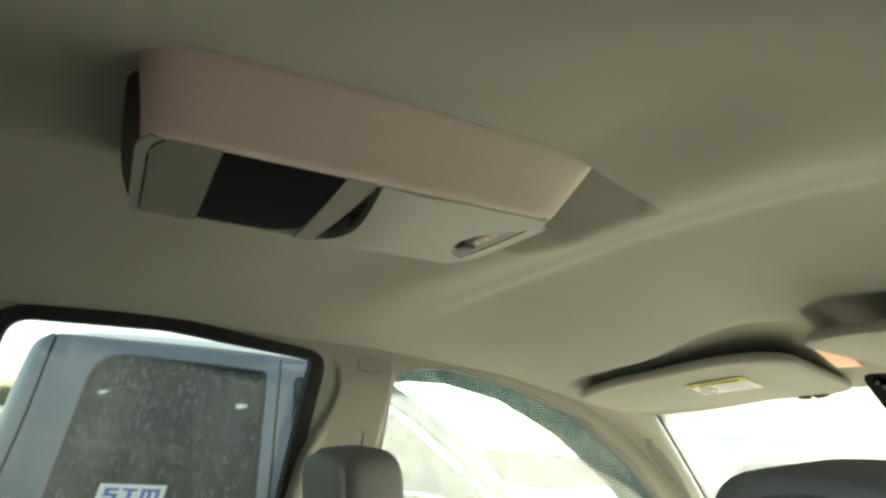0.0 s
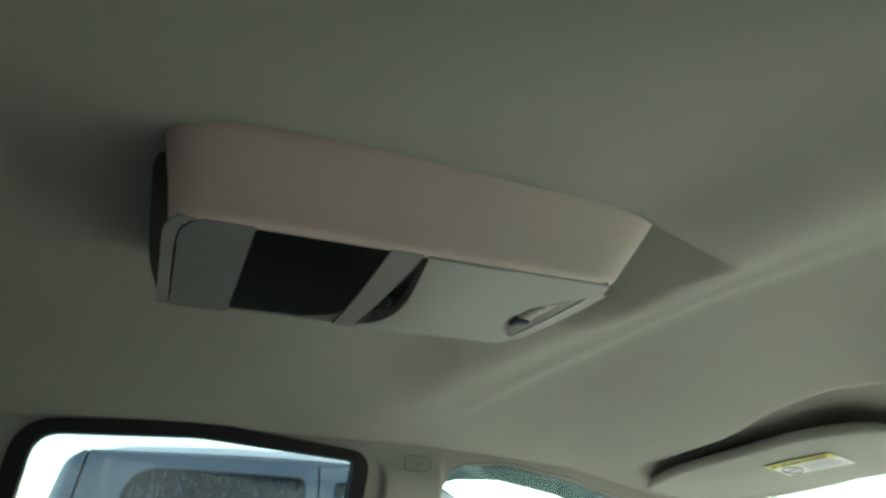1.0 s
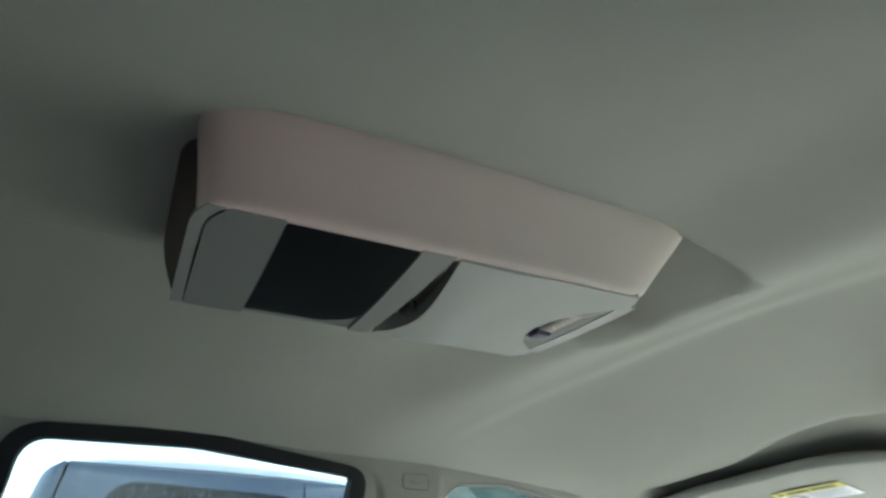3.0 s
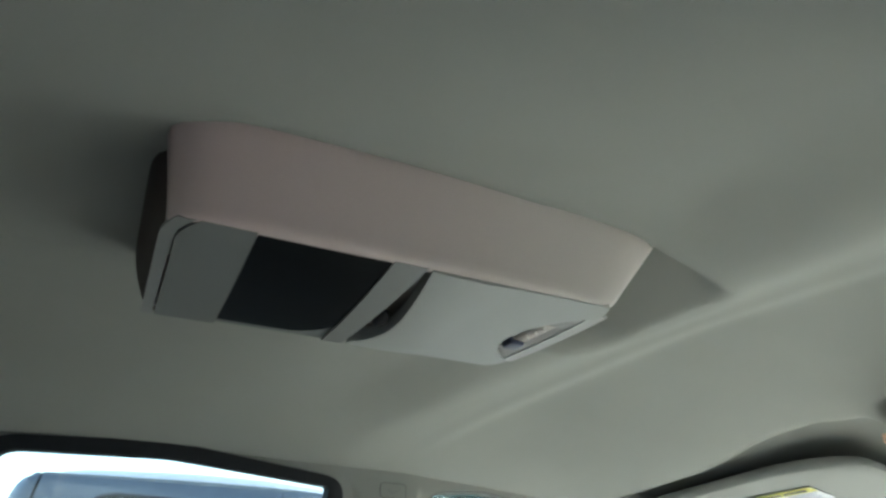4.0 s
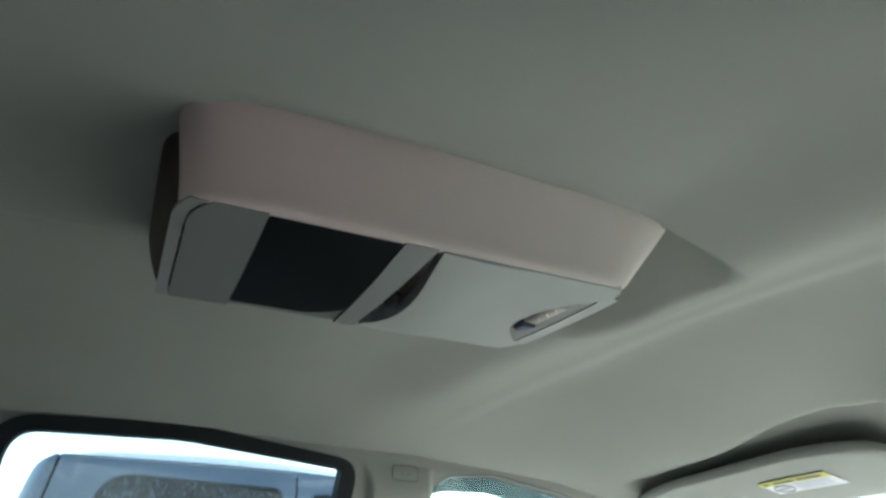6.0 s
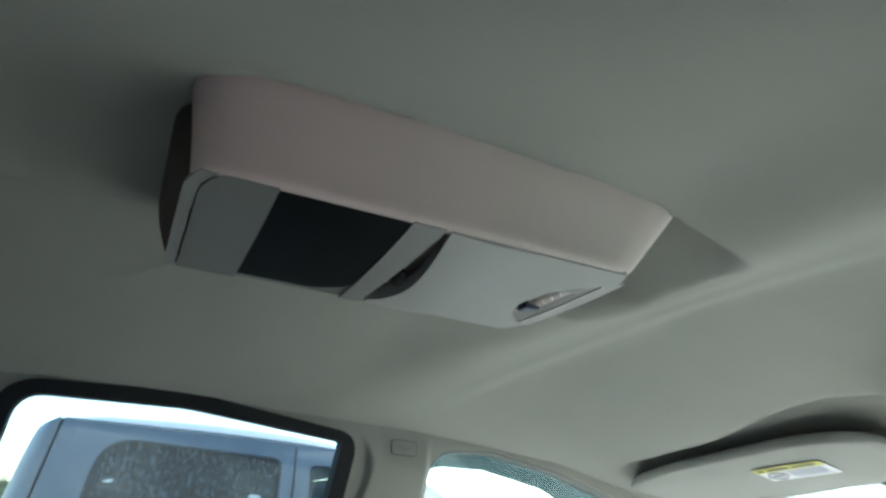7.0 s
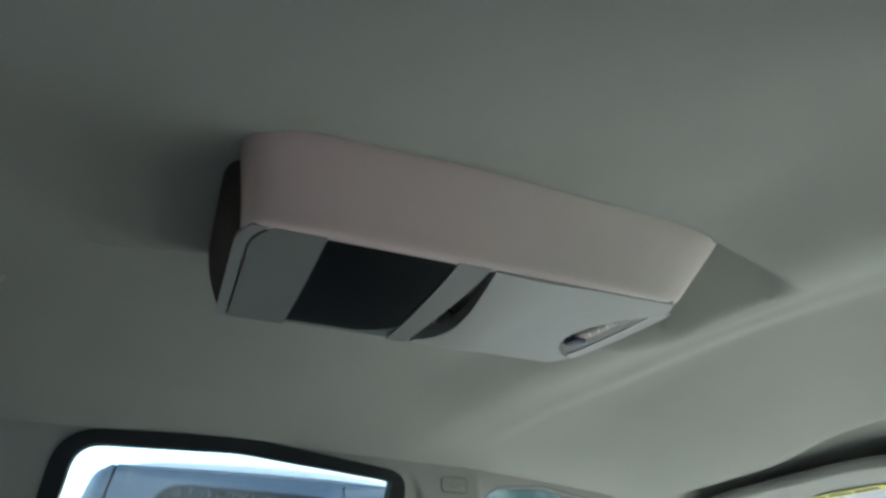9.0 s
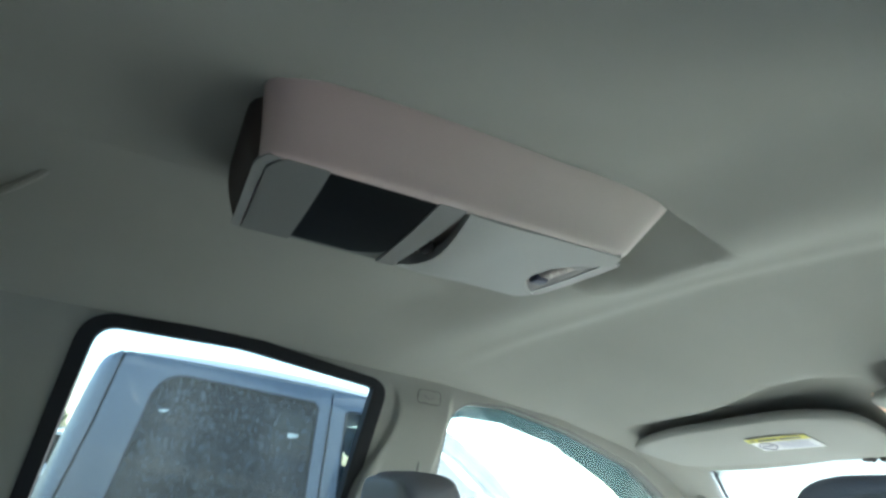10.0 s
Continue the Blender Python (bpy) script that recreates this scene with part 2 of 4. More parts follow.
def cast(loop, c, a):
    """How far the ray from c at angle a goes to the loop."""
    d, best, n = Vector((math.cos(a), math.sin(a))), None, len(loop)
    for i in range(n):
        p, q = loop[i] - c, loop[(i + 1) % n] - c
        e = q - p
        den = d.x * e.y - d.y * e.x
        if abs(den) < 1e-12:
            continue
        t = (p.x * e.y - p.y * e.x) / den
        u = (p.x * d.y - p.y * d.x) / den
        if t > 0 and -1e-6 <= u <= 1 + 1e-6 and (best is None or t > best):
            best = t
    return best


def ring_pairs(inner, outer):
    c = sum(inner, Vector((0, 0))) / len(inner)
    angles = sorted({round(math.atan2(p.y - c.y, p.x - c.x), 4) for p in list(inner) + list(outer)})
    res = []
    for a in angles:
        ri, ro = cast(inner, c, a), cast(outer, c, a)
        if ri is None or ro is None:
            continue
        d = Vector((math.cos(a), math.sin(a)))
        res.append((c + d * ri, c + d * max(ro, ri + 1e-4)))
    return res


def frame_panel(bm, inner, outer, surf, thick, steps=1):
    """A panel in the x-z plane between two loops, laid on y = surf(x, z), thick in y."""
    pairs = ring_pairs(inner, outer)
    rows = []
    for i, o in pairs:
        row = []
        for k in range(steps + 1):
            p = i.lerp(o, k / steps)
            y = surf(p.x, p.y)
            row.append((bm.verts.new((p.x, y, p.y)), bm.verts.new((p.x, y + thick, p.y))))
        rows.append(row)
    n = len(rows)
    for j in range(n):
        a, b = rows[j], rows[(j + 1) % n]
        for k in range(steps):
            bm.faces.new((a[k][0], b[k][0], b[k + 1][0], a[k + 1][0]))
            bm.faces.new((a[k][1], a[k + 1][1], b[k + 1][1], b[k][1]))
        bm.faces.new((a[0][0], a[0][1], b[0][1], b[0][0]))
        bm.faces.new((a[-1][0], b[-1][0], b[-1][1], a[-1][1]))


def pane(bm, loop, surf, thick=0.004):
    for s in (0, thick):
        c = sum(loop, Vector((0, 0))) / len(loop)
        cv = bm.verts.new((c.x, surf(c.x, c.y) + s, c.y))
        vs = [bm.verts.new((p.x, surf(p.x, p.y) + s, p.y)) for p in loop]
        for i in range(len(vs)):
            bm.faces.new((cv, vs[i], vs[(i + 1) % len(vs)]))


def tube(bm, pts, radius, seg=10, flat=1.0, caps=True):
    """A round or flattened bar along the points."""
    pts = [Vector(p) for p in pts]
    rings, n = [], len(pts)
    up = Vector((0, 0, 1))
    for i, p in enumerate(pts):
        t = (pts[min(i + 1, n - 1)] - pts[max(i - 1, 0)]).normalized()
        side = t.cross(up)
        side = side.normalized() if side.length > 1e-4 else Vector((1, 0, 0))
        nrm = side.cross(t).normalized()
        r = radius[i] if isinstance(radius, (list, tuple)) else radius
        rings.append([bm.verts.new(p + (side * math.cos(a) + nrm * math.sin(a) * flat) * r)
                      for a in (2 * math.pi * k / seg for k in range(seg))])
    for a, b in zip(rings, rings[1:]):
        for k in range(seg):
            bm.faces.new((a[k], a[(k + 1) % seg], b[(k + 1) % seg], b[k]))
    if caps:
        bm.faces.new(rings[0][::-1])
        bm.faces.new(rings[-1])


def grid(bm, nu, nv, fn, thick=None):
    """A sheet of fn(u, v) with u, v from 0 to 1; thick: a vector that gives it a second face and rims."""
    def sheet(off):
        return [[bm.verts.new(Vector(fn(i / nu, j / nv)) + off) for j in range(nv + 1)] for i in range(nu + 1)]
    lay = [sheet(Vector((0, 0, 0)))] + ([sheet(Vector(thick))] if thick is not None else [])
    for k, g in enumerate(lay):
        for i in range(nu):
            for j in range(nv):
                q = (g[i][j], g[i + 1][j], g[i + 1][j + 1], g[i][j + 1])
                bm.faces.new(q if k == 0 else q[::-1])
    if len(lay) == 2:
        a, b = lay
        for i in range(nu):
            for j in (0, nv):
                bm.faces.new((a[i][j], b[i][j], b[i + 1][j], a[i + 1][j]))
        for j in range(nv):
            for i in (0, nu):
                bm.faces.new((a[i][j], a[i][j + 1], b[i][j + 1], b[i][j]))


def smoothstep(a, b, x):
    t = max(0.0, min(1.0, (x - a) / (b - a)))
    return t * t * (3 - 2 * t)


def lin(table, x):
    """A straight-line reading of a small table of (x, value)."""
    if x <= table[0][0]:
        return table[0][1]
    for (a, u), (b, v) in zip(table, table[1:]):
        if x <= b:
            return u + (v - u) * (x - a) / (b - a)
    return table[-1][1]


# ---- the cab's shape ----
def side_y(x, z):
    """Inner face of the cab's side: leans in towards the roof and towards the windscreen."""
    return 0.668 + max(0.0, 1.75 - z) * 0.15 - max(0.0, x - 0.9) * 0.10


LINER_EDGE = [(-0.8, 1.775), (-0.45, 1.785), (0.0, 1.788), (0.45, 1.778), (0.60, 1.768), (0.78, 1.752), (0.95, 1.717), (1.12, 1.68)]


def liner_z(x, y):
    """Underside of the headliner."""
    zc = lin([(-0.8, 1.925), (-0.3, 1.938), (0.1, 1.941), (0.35, 1.938)], x)
    crease = 0.620 - 0.04 * y - 0.38 * y * y
    soft = lin([(0.43, 0.017), (0.56, 0.042)], x)
    near = 1 - smoothstep(-soft, soft, abs(y) - lin([(0.33, 0.172), (0.42, 0.146), (0.48, 0.136), (0.525, 0.116), (0.57, 0.080)], x))
    ramp = lin([(0.450, 0.0), (0.470, 0.07), (0.555, 0.93), (0.580, 1.0)], x)
    drop = (1 - near) * smoothstep(crease - 0.27, crease - 0.09, x) + near * ramp
    zc -= 0.042 * drop - (0.030 - 0.012 * smoothstep(0.0, 0.35, y)) * smoothstep(crease - 0.15, crease + 0.012, x)
    zc -= 0.0038 * math.exp(-((x - crease) / 0.022) ** 2) - 0.003 * smoothstep(crease - 0.01, crease + 0.07, x)
    zc += 0.062 * near * smoothstep(0.415, 0.455, x) * (1 - ramp)
    zc -= 0.0035 * (1 - smoothstep(-0.12, -0.08, x)) * (1 - smoothstep(0.160, 0.175, y)) * smoothstep(-0.3, 0.1, y)
    # groove and soft lip round the console
    beside = smoothstep(-0.09, -0.03, x) * (1 - smoothstep(0.40, 0.44, x))
    edge = abs(y) - lin([(0.26, 0.166), (0.42, 0.142)], x)
    zc += beside * (0.007 * math.exp(-((edge + 0.002) / 0.009) ** 2) - 0.0024 * math.exp(-((edge - 0.026) / 0.011) ** 2))
    fall = max(0.0, x - crease - 0.03)
    near_f, far_f = min(fall, 0.28), max(0.0, fall - 0.28)
    zc -= 0.21 * near_f + 0.40 * near_f * near_f + 0.38 * far_f
    ze = lin(LINER_EDGE, x)
    k = abs(y) / 0.668
    fwd = smoothstep(0.60, 0.88, x)
    z = zc + (ze - zc) * ((1 - fwd) * (0.75 * k ** 2.2 + 0.25 * k ** 5) + fwd * k ** 1.3)
    # pockets above the stowed visors
    for sgn, outer, inner, lip, end, front, deep, gap in ((1, 0.901, 0.971, 0.025, 1.06, 1.04, 0.029, 0.014), (-1, 0.775, 0.902, 0.004, 1.07, 0.99, 0.022, -0.010)):
        s = (0.555 - sgn * y) / 0.49
        back = outer + (inner - outer) * s - gap - lip * smoothstep(0.42, 0.80, s) * (1 - 0.6 * smoothstep(0.92, 1.06, s))
        z += deep * smoothstep(-0.038, 0.016, x - back) ** 2.2 * smoothstep(-0.03, 0.06, s) * (1 - smoothstep(end, end + 0.06, s)) * (1 - smoothstep(front, front + 0.04, x))
    return z


def front_x(y):
    return 1.14 - 0.05 * (abs(y) / 0.655) ** 2


def liner_point(u, v):
    y = -0.675 + 1.35 * v
    x = -0.78 + (front_x(y) + 0.78) * u
    return (x, y, liner_z(x, y))


bm = bmesh.new()
grid(bm, 230, 290, liner_point, (0, 0, 0.012))
tagged(part("ceiling", bm, HEADLINER), "grey cloth headliner moulded over the truck cab", "ceiling", kind="structure")

# Unseen roof panel, added above the headliner to block light.
bm = bmesh.new()
grid(bm, 40, 24, lambda u, v: (-0.84 + 2.02 * u, -0.70 + 1.40 * v,
                               2.020 - 0.205 * abs(2 * v - 1) ** 2.4 - 0.22 * max(0.0, u - 0.68) ** 1.2 / 0.32 - 0.02 * (1 - u) ** 2), (0, 0, 0.012))
tagged(part("roof", bm, OURPAINT), "painted steel roof of the truck cab", "roof", kind="structure")

# openings of the side, as loops in x and z
REAR_WIN = rounded([(-0.312, 1.10), (0.252, 1.10), (0.311, 1.744), (0.02, 1.770), (-0.249, 1.762)], [0.03, 0.03, 0.010, 0.4, 0.050])
REAR_SEAL = rounded([(-0.340, 1.07), (0.268, 1.07), (0.341, 1.757), (0.02, 1.796), (-0.276, 1.782)], [0.05, 0.05, 0.045, 0.4, 0.075])
FRONT_WIN = rounded([(0.47, 1.16), (1.50, 1.20), (1.240, 1.49), (1.150, 1.574), (0.990, 1.676), (0.805, 1.729), (0.640, 1.755), (0.500, 1.745)],
                    [0.03, 0.03, 0.06, 0.10, 0.15, 0.15, 0.10, 0.065])
REAR_OUT = [Vector(p) for p in ((-0.80, 0.60), (0.40, 0.60), (0.40, 1.80), (0.0, 1.806), (-0.45, 1.803), (-0.80, 1.79))]
FRONT_OUT = [Vector(p) for p in ((0.40, 0.60), (1.75, 0.60), (1.75, 1.16), (1.26, 1.555), (1.15, 1.65), (1.06, 1.70),
                                 (0.95, 1.74), (0.78, 1.77), (0.60, 1.787), (0.40, 1.80))]


def side(sign, rear_open):
    """One side of the cab: door frames and pillars of the front and the rear half."""
    surf = (lambda x, z: side_y(x, z)) if sign > 0 else (lambda x, z: -side_y(x, z) - 0.07)
    tag = "left" if sign > 0 else "right"
    bm = bmesh.new()
    hole = REAR_WIN
    if rear_open:
        hole = rounded([(-0.55, 0.66), (0.33, 0.66), (0.36, 1.765), (-0.42, 1.768)], 0.05)
    frame_panel(bm, hole if rear_open else offset_loop(REAR_SEAL, -0.004), REAR_OUT, surf, 0.07, 6)
    tagged(part("wall_" + tag + "_rear", bm, TRIM), "grey plastic trim of the cab's rear side and pillar", "wall", kind="structure")
    bm = bmesh.new()
    frame_panel(bm, offset_loop(FRONT_WIN, 0.004), FRONT_OUT, surf, 0.07, 5)
    tagged(part("wall_" + tag + "_front", bm, TRIM), "grey plastic trim of the cab's front side and pillar", "wall", kind="structure")
    # front window
    win = tagged(new("window_" + tag + "_front"), "front door window with a smoked wind deflector", "window", kind="structure")
    bm = bmesh.new()
    pane(bm, FRONT_WIN, lambda x, z: surf(x, z) + sign * 0.03 + (0.035 if sign < 0 else 0))
    g = part("pane", bm, VEILED, win)
    g.visible_shadow = False
    bm = bmesh.new()
    frame_panel(bm, offset_loop(FRONT_WIN, -0.001), offset_loop(FRONT_WIN, 0.0045), lambda x, z: surf(x, z) + 0.006, 0.05)
    part("seal", bm, SLOTGREY, win)
    if sign > 0:
        tops = [(0.50, 1.70), (0.52, 1.730), (0.56, 1.747), (0.66, 1.752), (0.805, 1.729), (0.90, 1.703), (0.990, 1.674),
                (1.07, 1.627), (1.150, 1.573), (1.240, 1.490), (1.33, 1.394), (1.42, 1.298)]
        wid = [0.010, 0.018, 0.024, 0.026, 0.028, 0.034, 0.044, 0.048, 0.049, 0.050, 0.050, 0.048]

        def strip(u, v):
            i = min(len(tops) - 2, int(u * (len(tops) - 1)))
            f = u * (len(tops) - 1) - i
            x, z = (tops[i][a] * (1 - f) + tops[i + 1][a] * f for a in (0, 1))
            w = wid[i] * (1 - f) + wid[i + 1] * f
            x, z = x - 0.45 * w * (v * 1.3 - 0.3) * (1 if u > 0.4 else 0.2), z - w * (v * 1.3 - 0.3)
            return (x, side_y(x, z) + 0.062 + 0.02 * math.sin(v * 1.6), z)
        bm = bmesh.new()
        grid(bm, 66, 4, strip, (0, 0.003, 0))
        part("wind_deflector", bm, DEFLECT, win, "smoked green acrylic wind deflector").visible_shadow = False


side(1, False)
side(-1, True)

# rear door window, driver's side
win = tagged(new("window_left_rear"), "rear door window in a thick black rubber seal", "window", kind="structure")
bm = bmesh.new()
frame_panel(bm, offset_loop(REAR_WIN, -0.002), REAR_SEAL, lambda x, z: side_y(x, z) - 0.006, 0.036, 3)
part("seal", bm, BLACK, win, "thick black rubber window seal")
bm = bmesh.new()
pane(bm, REAR_WIN, lambda x, z: side_y(x, z) + 0.03)
part("pane", bm, SMOKED, win).visible_shadow = False

# floor, back wall, firewall
bm = bmesh.new()
box(bm, -0.82, 1.75, -0.80, 0.80, 0.54, 0.60, 0.005)
tagged(part("floor", bm, CARPET), "grey carpet on the cab floor", "floor", kind="structure")
bm = bmesh.new()
BACK_IN = rounded([(-0.55, 1.32), (0.55, 1.32), (0.50, 1.68), (-0.50, 1.68)], 0.05)
BACK_OUT = [Vector(p) for p in ((-0.77, 0.58), (0.77, 0.58), (0.72, 1.45), (0.66, 1.77), (0.3, 1.89), (-0.3, 1.89), (-0.66, 1.77), (-0.72, 1.45))]
frame_panel(bm, BACK_IN, BACK_OUT, lambda x, z: 0.0, 0.05, 2)
bmesh.ops.transform(bm, matrix=Matrix.Translation((-0.79, 0, 0)) @ Matrix.Rotation(radians(90), 4, "Z"), verts=bm.verts[:])
tagged(part("wall_back", bm, TRIM), "grey trim of the cab's back wall round the rear window", "wall", kind="structure")
# Rear window is out of view; its dark glass cuts light from behind.
bm = bmesh.new()
pane(bm, BACK_IN, lambda x, z: 0.02)
bmesh.ops.transform(bm, matrix=Matrix.Translation((-0.79, 0, 0)) @ Matrix.Rotation(radians(90), 4, "Z"), verts=bm.verts[:])
win = tagged(part("window_back", bm, TINTED), "unseen rear window of the cab, darkened to hold back light", "window", kind="structure")
bm = bmesh.new()
box(bm, 1.70, 1.76, -0.78, 0.78, 0.56, 1.16, 0.01)
tagged(part("wall_firewall", bm, DASH), "grey panel ahead of the footwell", "wall", kind="structure")


# windscreen
def screen_point(u, v):
    y = (2 * v - 1)
    top = Vector((front_x(0.56 * y) + 0.012, 0.555 * y, 1.750 - 0.060 * abs(y) ** 2.2))
    low = Vector((1.82 - 0.14 * y * y, 0.72 * y, 1.17))
    return top.lerp(low, u)


win = tagged(new("window_windscreen"), "raked windscreen with a whitening haze and a black edge", "window", kind="structure")
bm = bmesh.new()
grid(bm, 16, 24, screen_point, (0.005, 0, 0.003))
part("pane", bm, HAZY, win).visible_shadow = False
bm = bmesh.new()
for s in (0.012, 0.988):
    tube(bm, [Vector(screen_point(u / 12, s)) - Vector((0.006, 0, 0.002)) for u in range(13)], 0.003, 8)
part("seal", bm, BLACK, win)


def pillar_at(sign, u, v):
    """A place on the windscreen pillar's trim."""
    a = Vector(screen_point(u, 1.0 if sign > 0 else 0.0)) + Vector((0, 0.006 * sign, 0))
    zx = [(0.99, 1.705), (1.09, 1.655), (1.17, 1.60), (1.28, 1.52), (1.50, 1.33), (1.75, 1.16)]
    i = u * (len(zx) - 1)
    k = min(len(zx) - 2, int(i))
    x, z = (zx[k][c] + (zx[k + 1][c] - zx[k][c]) * (i - k) for c in (0, 1))
    p = a.lerp(Vector((x, sign * (side_y(x, z) - 0.001), z)), v)
    bulge = math.sin(math.pi * max(0.0, min(1.0, v)))
    p.y -= sign * 0.028 * bulge ** 0.8
    p.x -= 0.02 * bulge
    return p


def pillar(sign):
    """Windscreen pillar trim with a soft inner edge."""
    bm = bmesh.new()
    grid(bm, 20, 10, lambda u, v: pillar_at(sign, -0.15 + 1.15 * u, v), (0.03, sign * 0.02, 0.02))
    return bm


for sgn, tag in ((1, "left"), (-1, "right")):
    tagged(part("wall_pillar_" + tag, pillar(sgn), TRIM), "pale plastic windscreen pillar trim", "pillar", kind="structure")
bm = bmesh.new()


def header(u, v):
    p = Vector(screen_point(0.0, u)) + Vector((-0.002, 0, -0.003))
    x = p.x - 0.09
    return p.lerp(Vector((x, p.y * 1.06, liner_z(x, p.y * 1.06) + 0.002)), v)


grid(bm, 30, 8, header, (0, 0, 0.02))
tagged(part("trim_header", bm, TRIM), "plain trim along the windscreen's top", "trim", kind="structure")

# Bonnet is out of view, added to throw light up at the headliner.
bm = bmesh.new()
grid(bm, 16, 16, lambda u, v: (1.82 + 1.25 * u - 0.18 * (2 * v - 1) ** 2 * (1 - u), -0.84 + 1.68 * v, 1.20 - 0.10 * u * u - 0.10 * abs(2 * v - 1) ** 4), (0, 0, -0.03))
tagged(part("bonnet", bm, OURPAINT), "unseen white bonnet added to bounce light through the windscreen", "bonnet", kind="structure")
bm = bmesh.new()
box(bm, 1.76, 3.05, -0.90, 0.90, 0.45, 1.06, 0.06)
box(bm, -2.7, -0.86, -0.92, 0.92, 0.55, 1.25, 0.05)
tagged(part("lower_body", bm, OURPAINT, smooth=False), "painted lower body of the truck", "truck body", kind="structure")


# raised trim of the door pillar, with an S-shaped edge
EDGE = [(1.05, 0.262), (1.30, 0.270), (1.45, 0.288), (1.51, 0.297), (1.545, 0.304), (1.58, 0.317), (1.61, 0.335), (1.645, 0.352),
        (1.685, 0.363), (1.725, 0.360), (1.75, 0.347), (1.785, 0.315)]


def pillar_trim(u, v):
    z = 1.05 + 0.73 * v
    a = sum(lin(EDGE, z + d) for d in (-0.012, 0.0, 0.012)) / 3
    b = lin([(1.05, 0.455), (1.50, 0.474), (1.66, 0.492), (1.71, 0.497), (1.78, 0.50)], z)
    x = a + (b - a) * u
    rise = 0.014 * smoothstep(0.0, 0.10, u) * (1 - smoothstep(0.90, 1.0, u)) * (1 - smoothstep(1.70, 1.765, z))
    fold = 0.010 * (1 - smoothstep(1.55, 1.62, z)) * (smoothstep(0.0, 0.10, u) - smoothstep(0.14, 0.24, u))
    return (x, side_y(x, z) - 0.0015 - rise - fold, z)


def pillar_trim_y(x, z):
    """How far in the pillar's trim stands at x and z."""
    v = (z - 1.05) / 0.73
    a, b = pillar_trim(0.0, v)[0], pillar_trim(1.0, v)[0]
    return pillar_trim(max(0.0, min(1.0, (x - a) / (b - a))), v)[1]


bm = bmesh.new()
grid(bm, 48, 60, pillar_trim)
pt = tagged(part("trim_door_pillar", bm, TRIM), "beige plastic door pillar trim with an S-shaped edge", "trim", kind="structure")
bm = bmesh.new()
tube(bm, [(0.437, side_y(0.437, 1.60) - 0.0155, 1.616), (0.439, side_y(0.437, 1.58) - 0.0155, 1.56)], 0.0018, 6)
part("slot", bm, DARKGAP, pt, "dark belt height slot")


# unseen open rear door on the passenger's side, swung to hold back light
bm = bmesh.new()
DOOR_IN = rounded([(-0.335, 1.15), (0.235, 1.15), (0.280, 1.72), (-0.235, 1.74)], 0.04)
DOOR_OUT = [Vector(p) for p in ((-0.54, 0.67), (0.32, 0.67), (0.345, 1.75), (0.30, 1.765), (-0.30, 1.768), (-0.41, 1.75))]
frame_panel(bm, DOOR_IN, DOOR_OUT, lambda x, z: -side_y(x, z) - 0.06, 0.06, 3)
SWING = Matrix.Translation((0.36, -0.74, 0)) @ Matrix.Rotation(radians(32), 4, "Z") @ Matrix.Translation((-0.36, 0.74, 0))
bmesh.ops.transform(bm, matrix=SWING, verts=bm.verts[:])
od = tagged(part("door_right_rear", bm, TRIM), "unseen grey rear door standing open, added to block light", "door", kind="structure")
bm = bmesh.new()
pane(bm, DOOR_IN, lambda x, z: -side_y(x, z) - 0.03)
bmesh.ops.transform(bm, matrix=SWING, verts=bm.verts[:])
part("pane", bm, SMOKED, od).visible_shadow = False


# ---- overhead console ----
def base_z(y):
    """Lower rim of the shell: it hangs a little lower on the driver's side."""
    return 1.8655 - 0.048 * (y + 0.12)


def under_z(y):
    return base_z(y) - 0.004 * (1 - (y / 0.125) ** 2)


def front_edge(y):
    return 0.363 - 0.095 * y


con = thing("overhead_console", "beige overhead console with a dark panel under the headliner", "console", (0.15, 0, 1.94))
# outline of the shell from the rear near corner round the nose to the rear far corner: (bottom x, y), (top x, y)
HALF = [((-0.075, -0.092), (-0.091, -0.116)), ((-0.074, -0.106), (-0.089, -0.134)), ((-0.068, -0.117), (-0.081, -0.146)),
        ((-0.056, -0.1225), (-0.066, -0.1535)), ((-0.038, -0.125), (-0.042, -0.157)), ((-0.01, -0.126), (-0.01, -0.1585)), ((0.05, -0.126), (0.05, -0.159)),
        ((0.12, -0.126), (0.12, -0.159)), ((0.19, -0.1255), (0.19, -0.158)), ((0.26, -0.125), (0.26, -0.156)),
        ((0.30, -0.124), (0.315, -0.152)), ((0.335, -0.1215), (0.360, -0.147)), ((0.352, -0.117), (0.392, -0.140)),
        ((0.360, -0.108), (0.412, -0.128)), ((0.363, -0.090), (0.422, -0.105)), ((0.364, -0.045), (0.426, -0.05)), ((0.364, 0.0), (0.427, 0.0))]
FAR_REAR = [((-0.060, 0.1258), (-0.064, 0.157)), ((-0.0765, 0.1255), (-0.088, 0.155)), ((-0.078, 0.116), (-0.090, 0.140))]
HALF = [(b, (t[0], t[1] - 0.007)) if t[1] < -0.1 else (b, t) for b, t in HALF]
LOOP = HALF + [((b[0], -b[1]), (t[0], -t[1])) for b, t in HALF[-2:3:-1]] + FAR_REAR
PROFILE = [(-0.50, 0.0012), (-0.30, 0.0002), (-0.10, 0.0), (-0.02, 0.0012), (0.03, 0.004), (0.08, 0.009), (0.13, 0.015), (0.35, 0.034), (0.7, 0.058), (0.88, 0.070), (0.94, 0.077), (0.955, 0.088)]
bm = bmesh.new()
rows = []
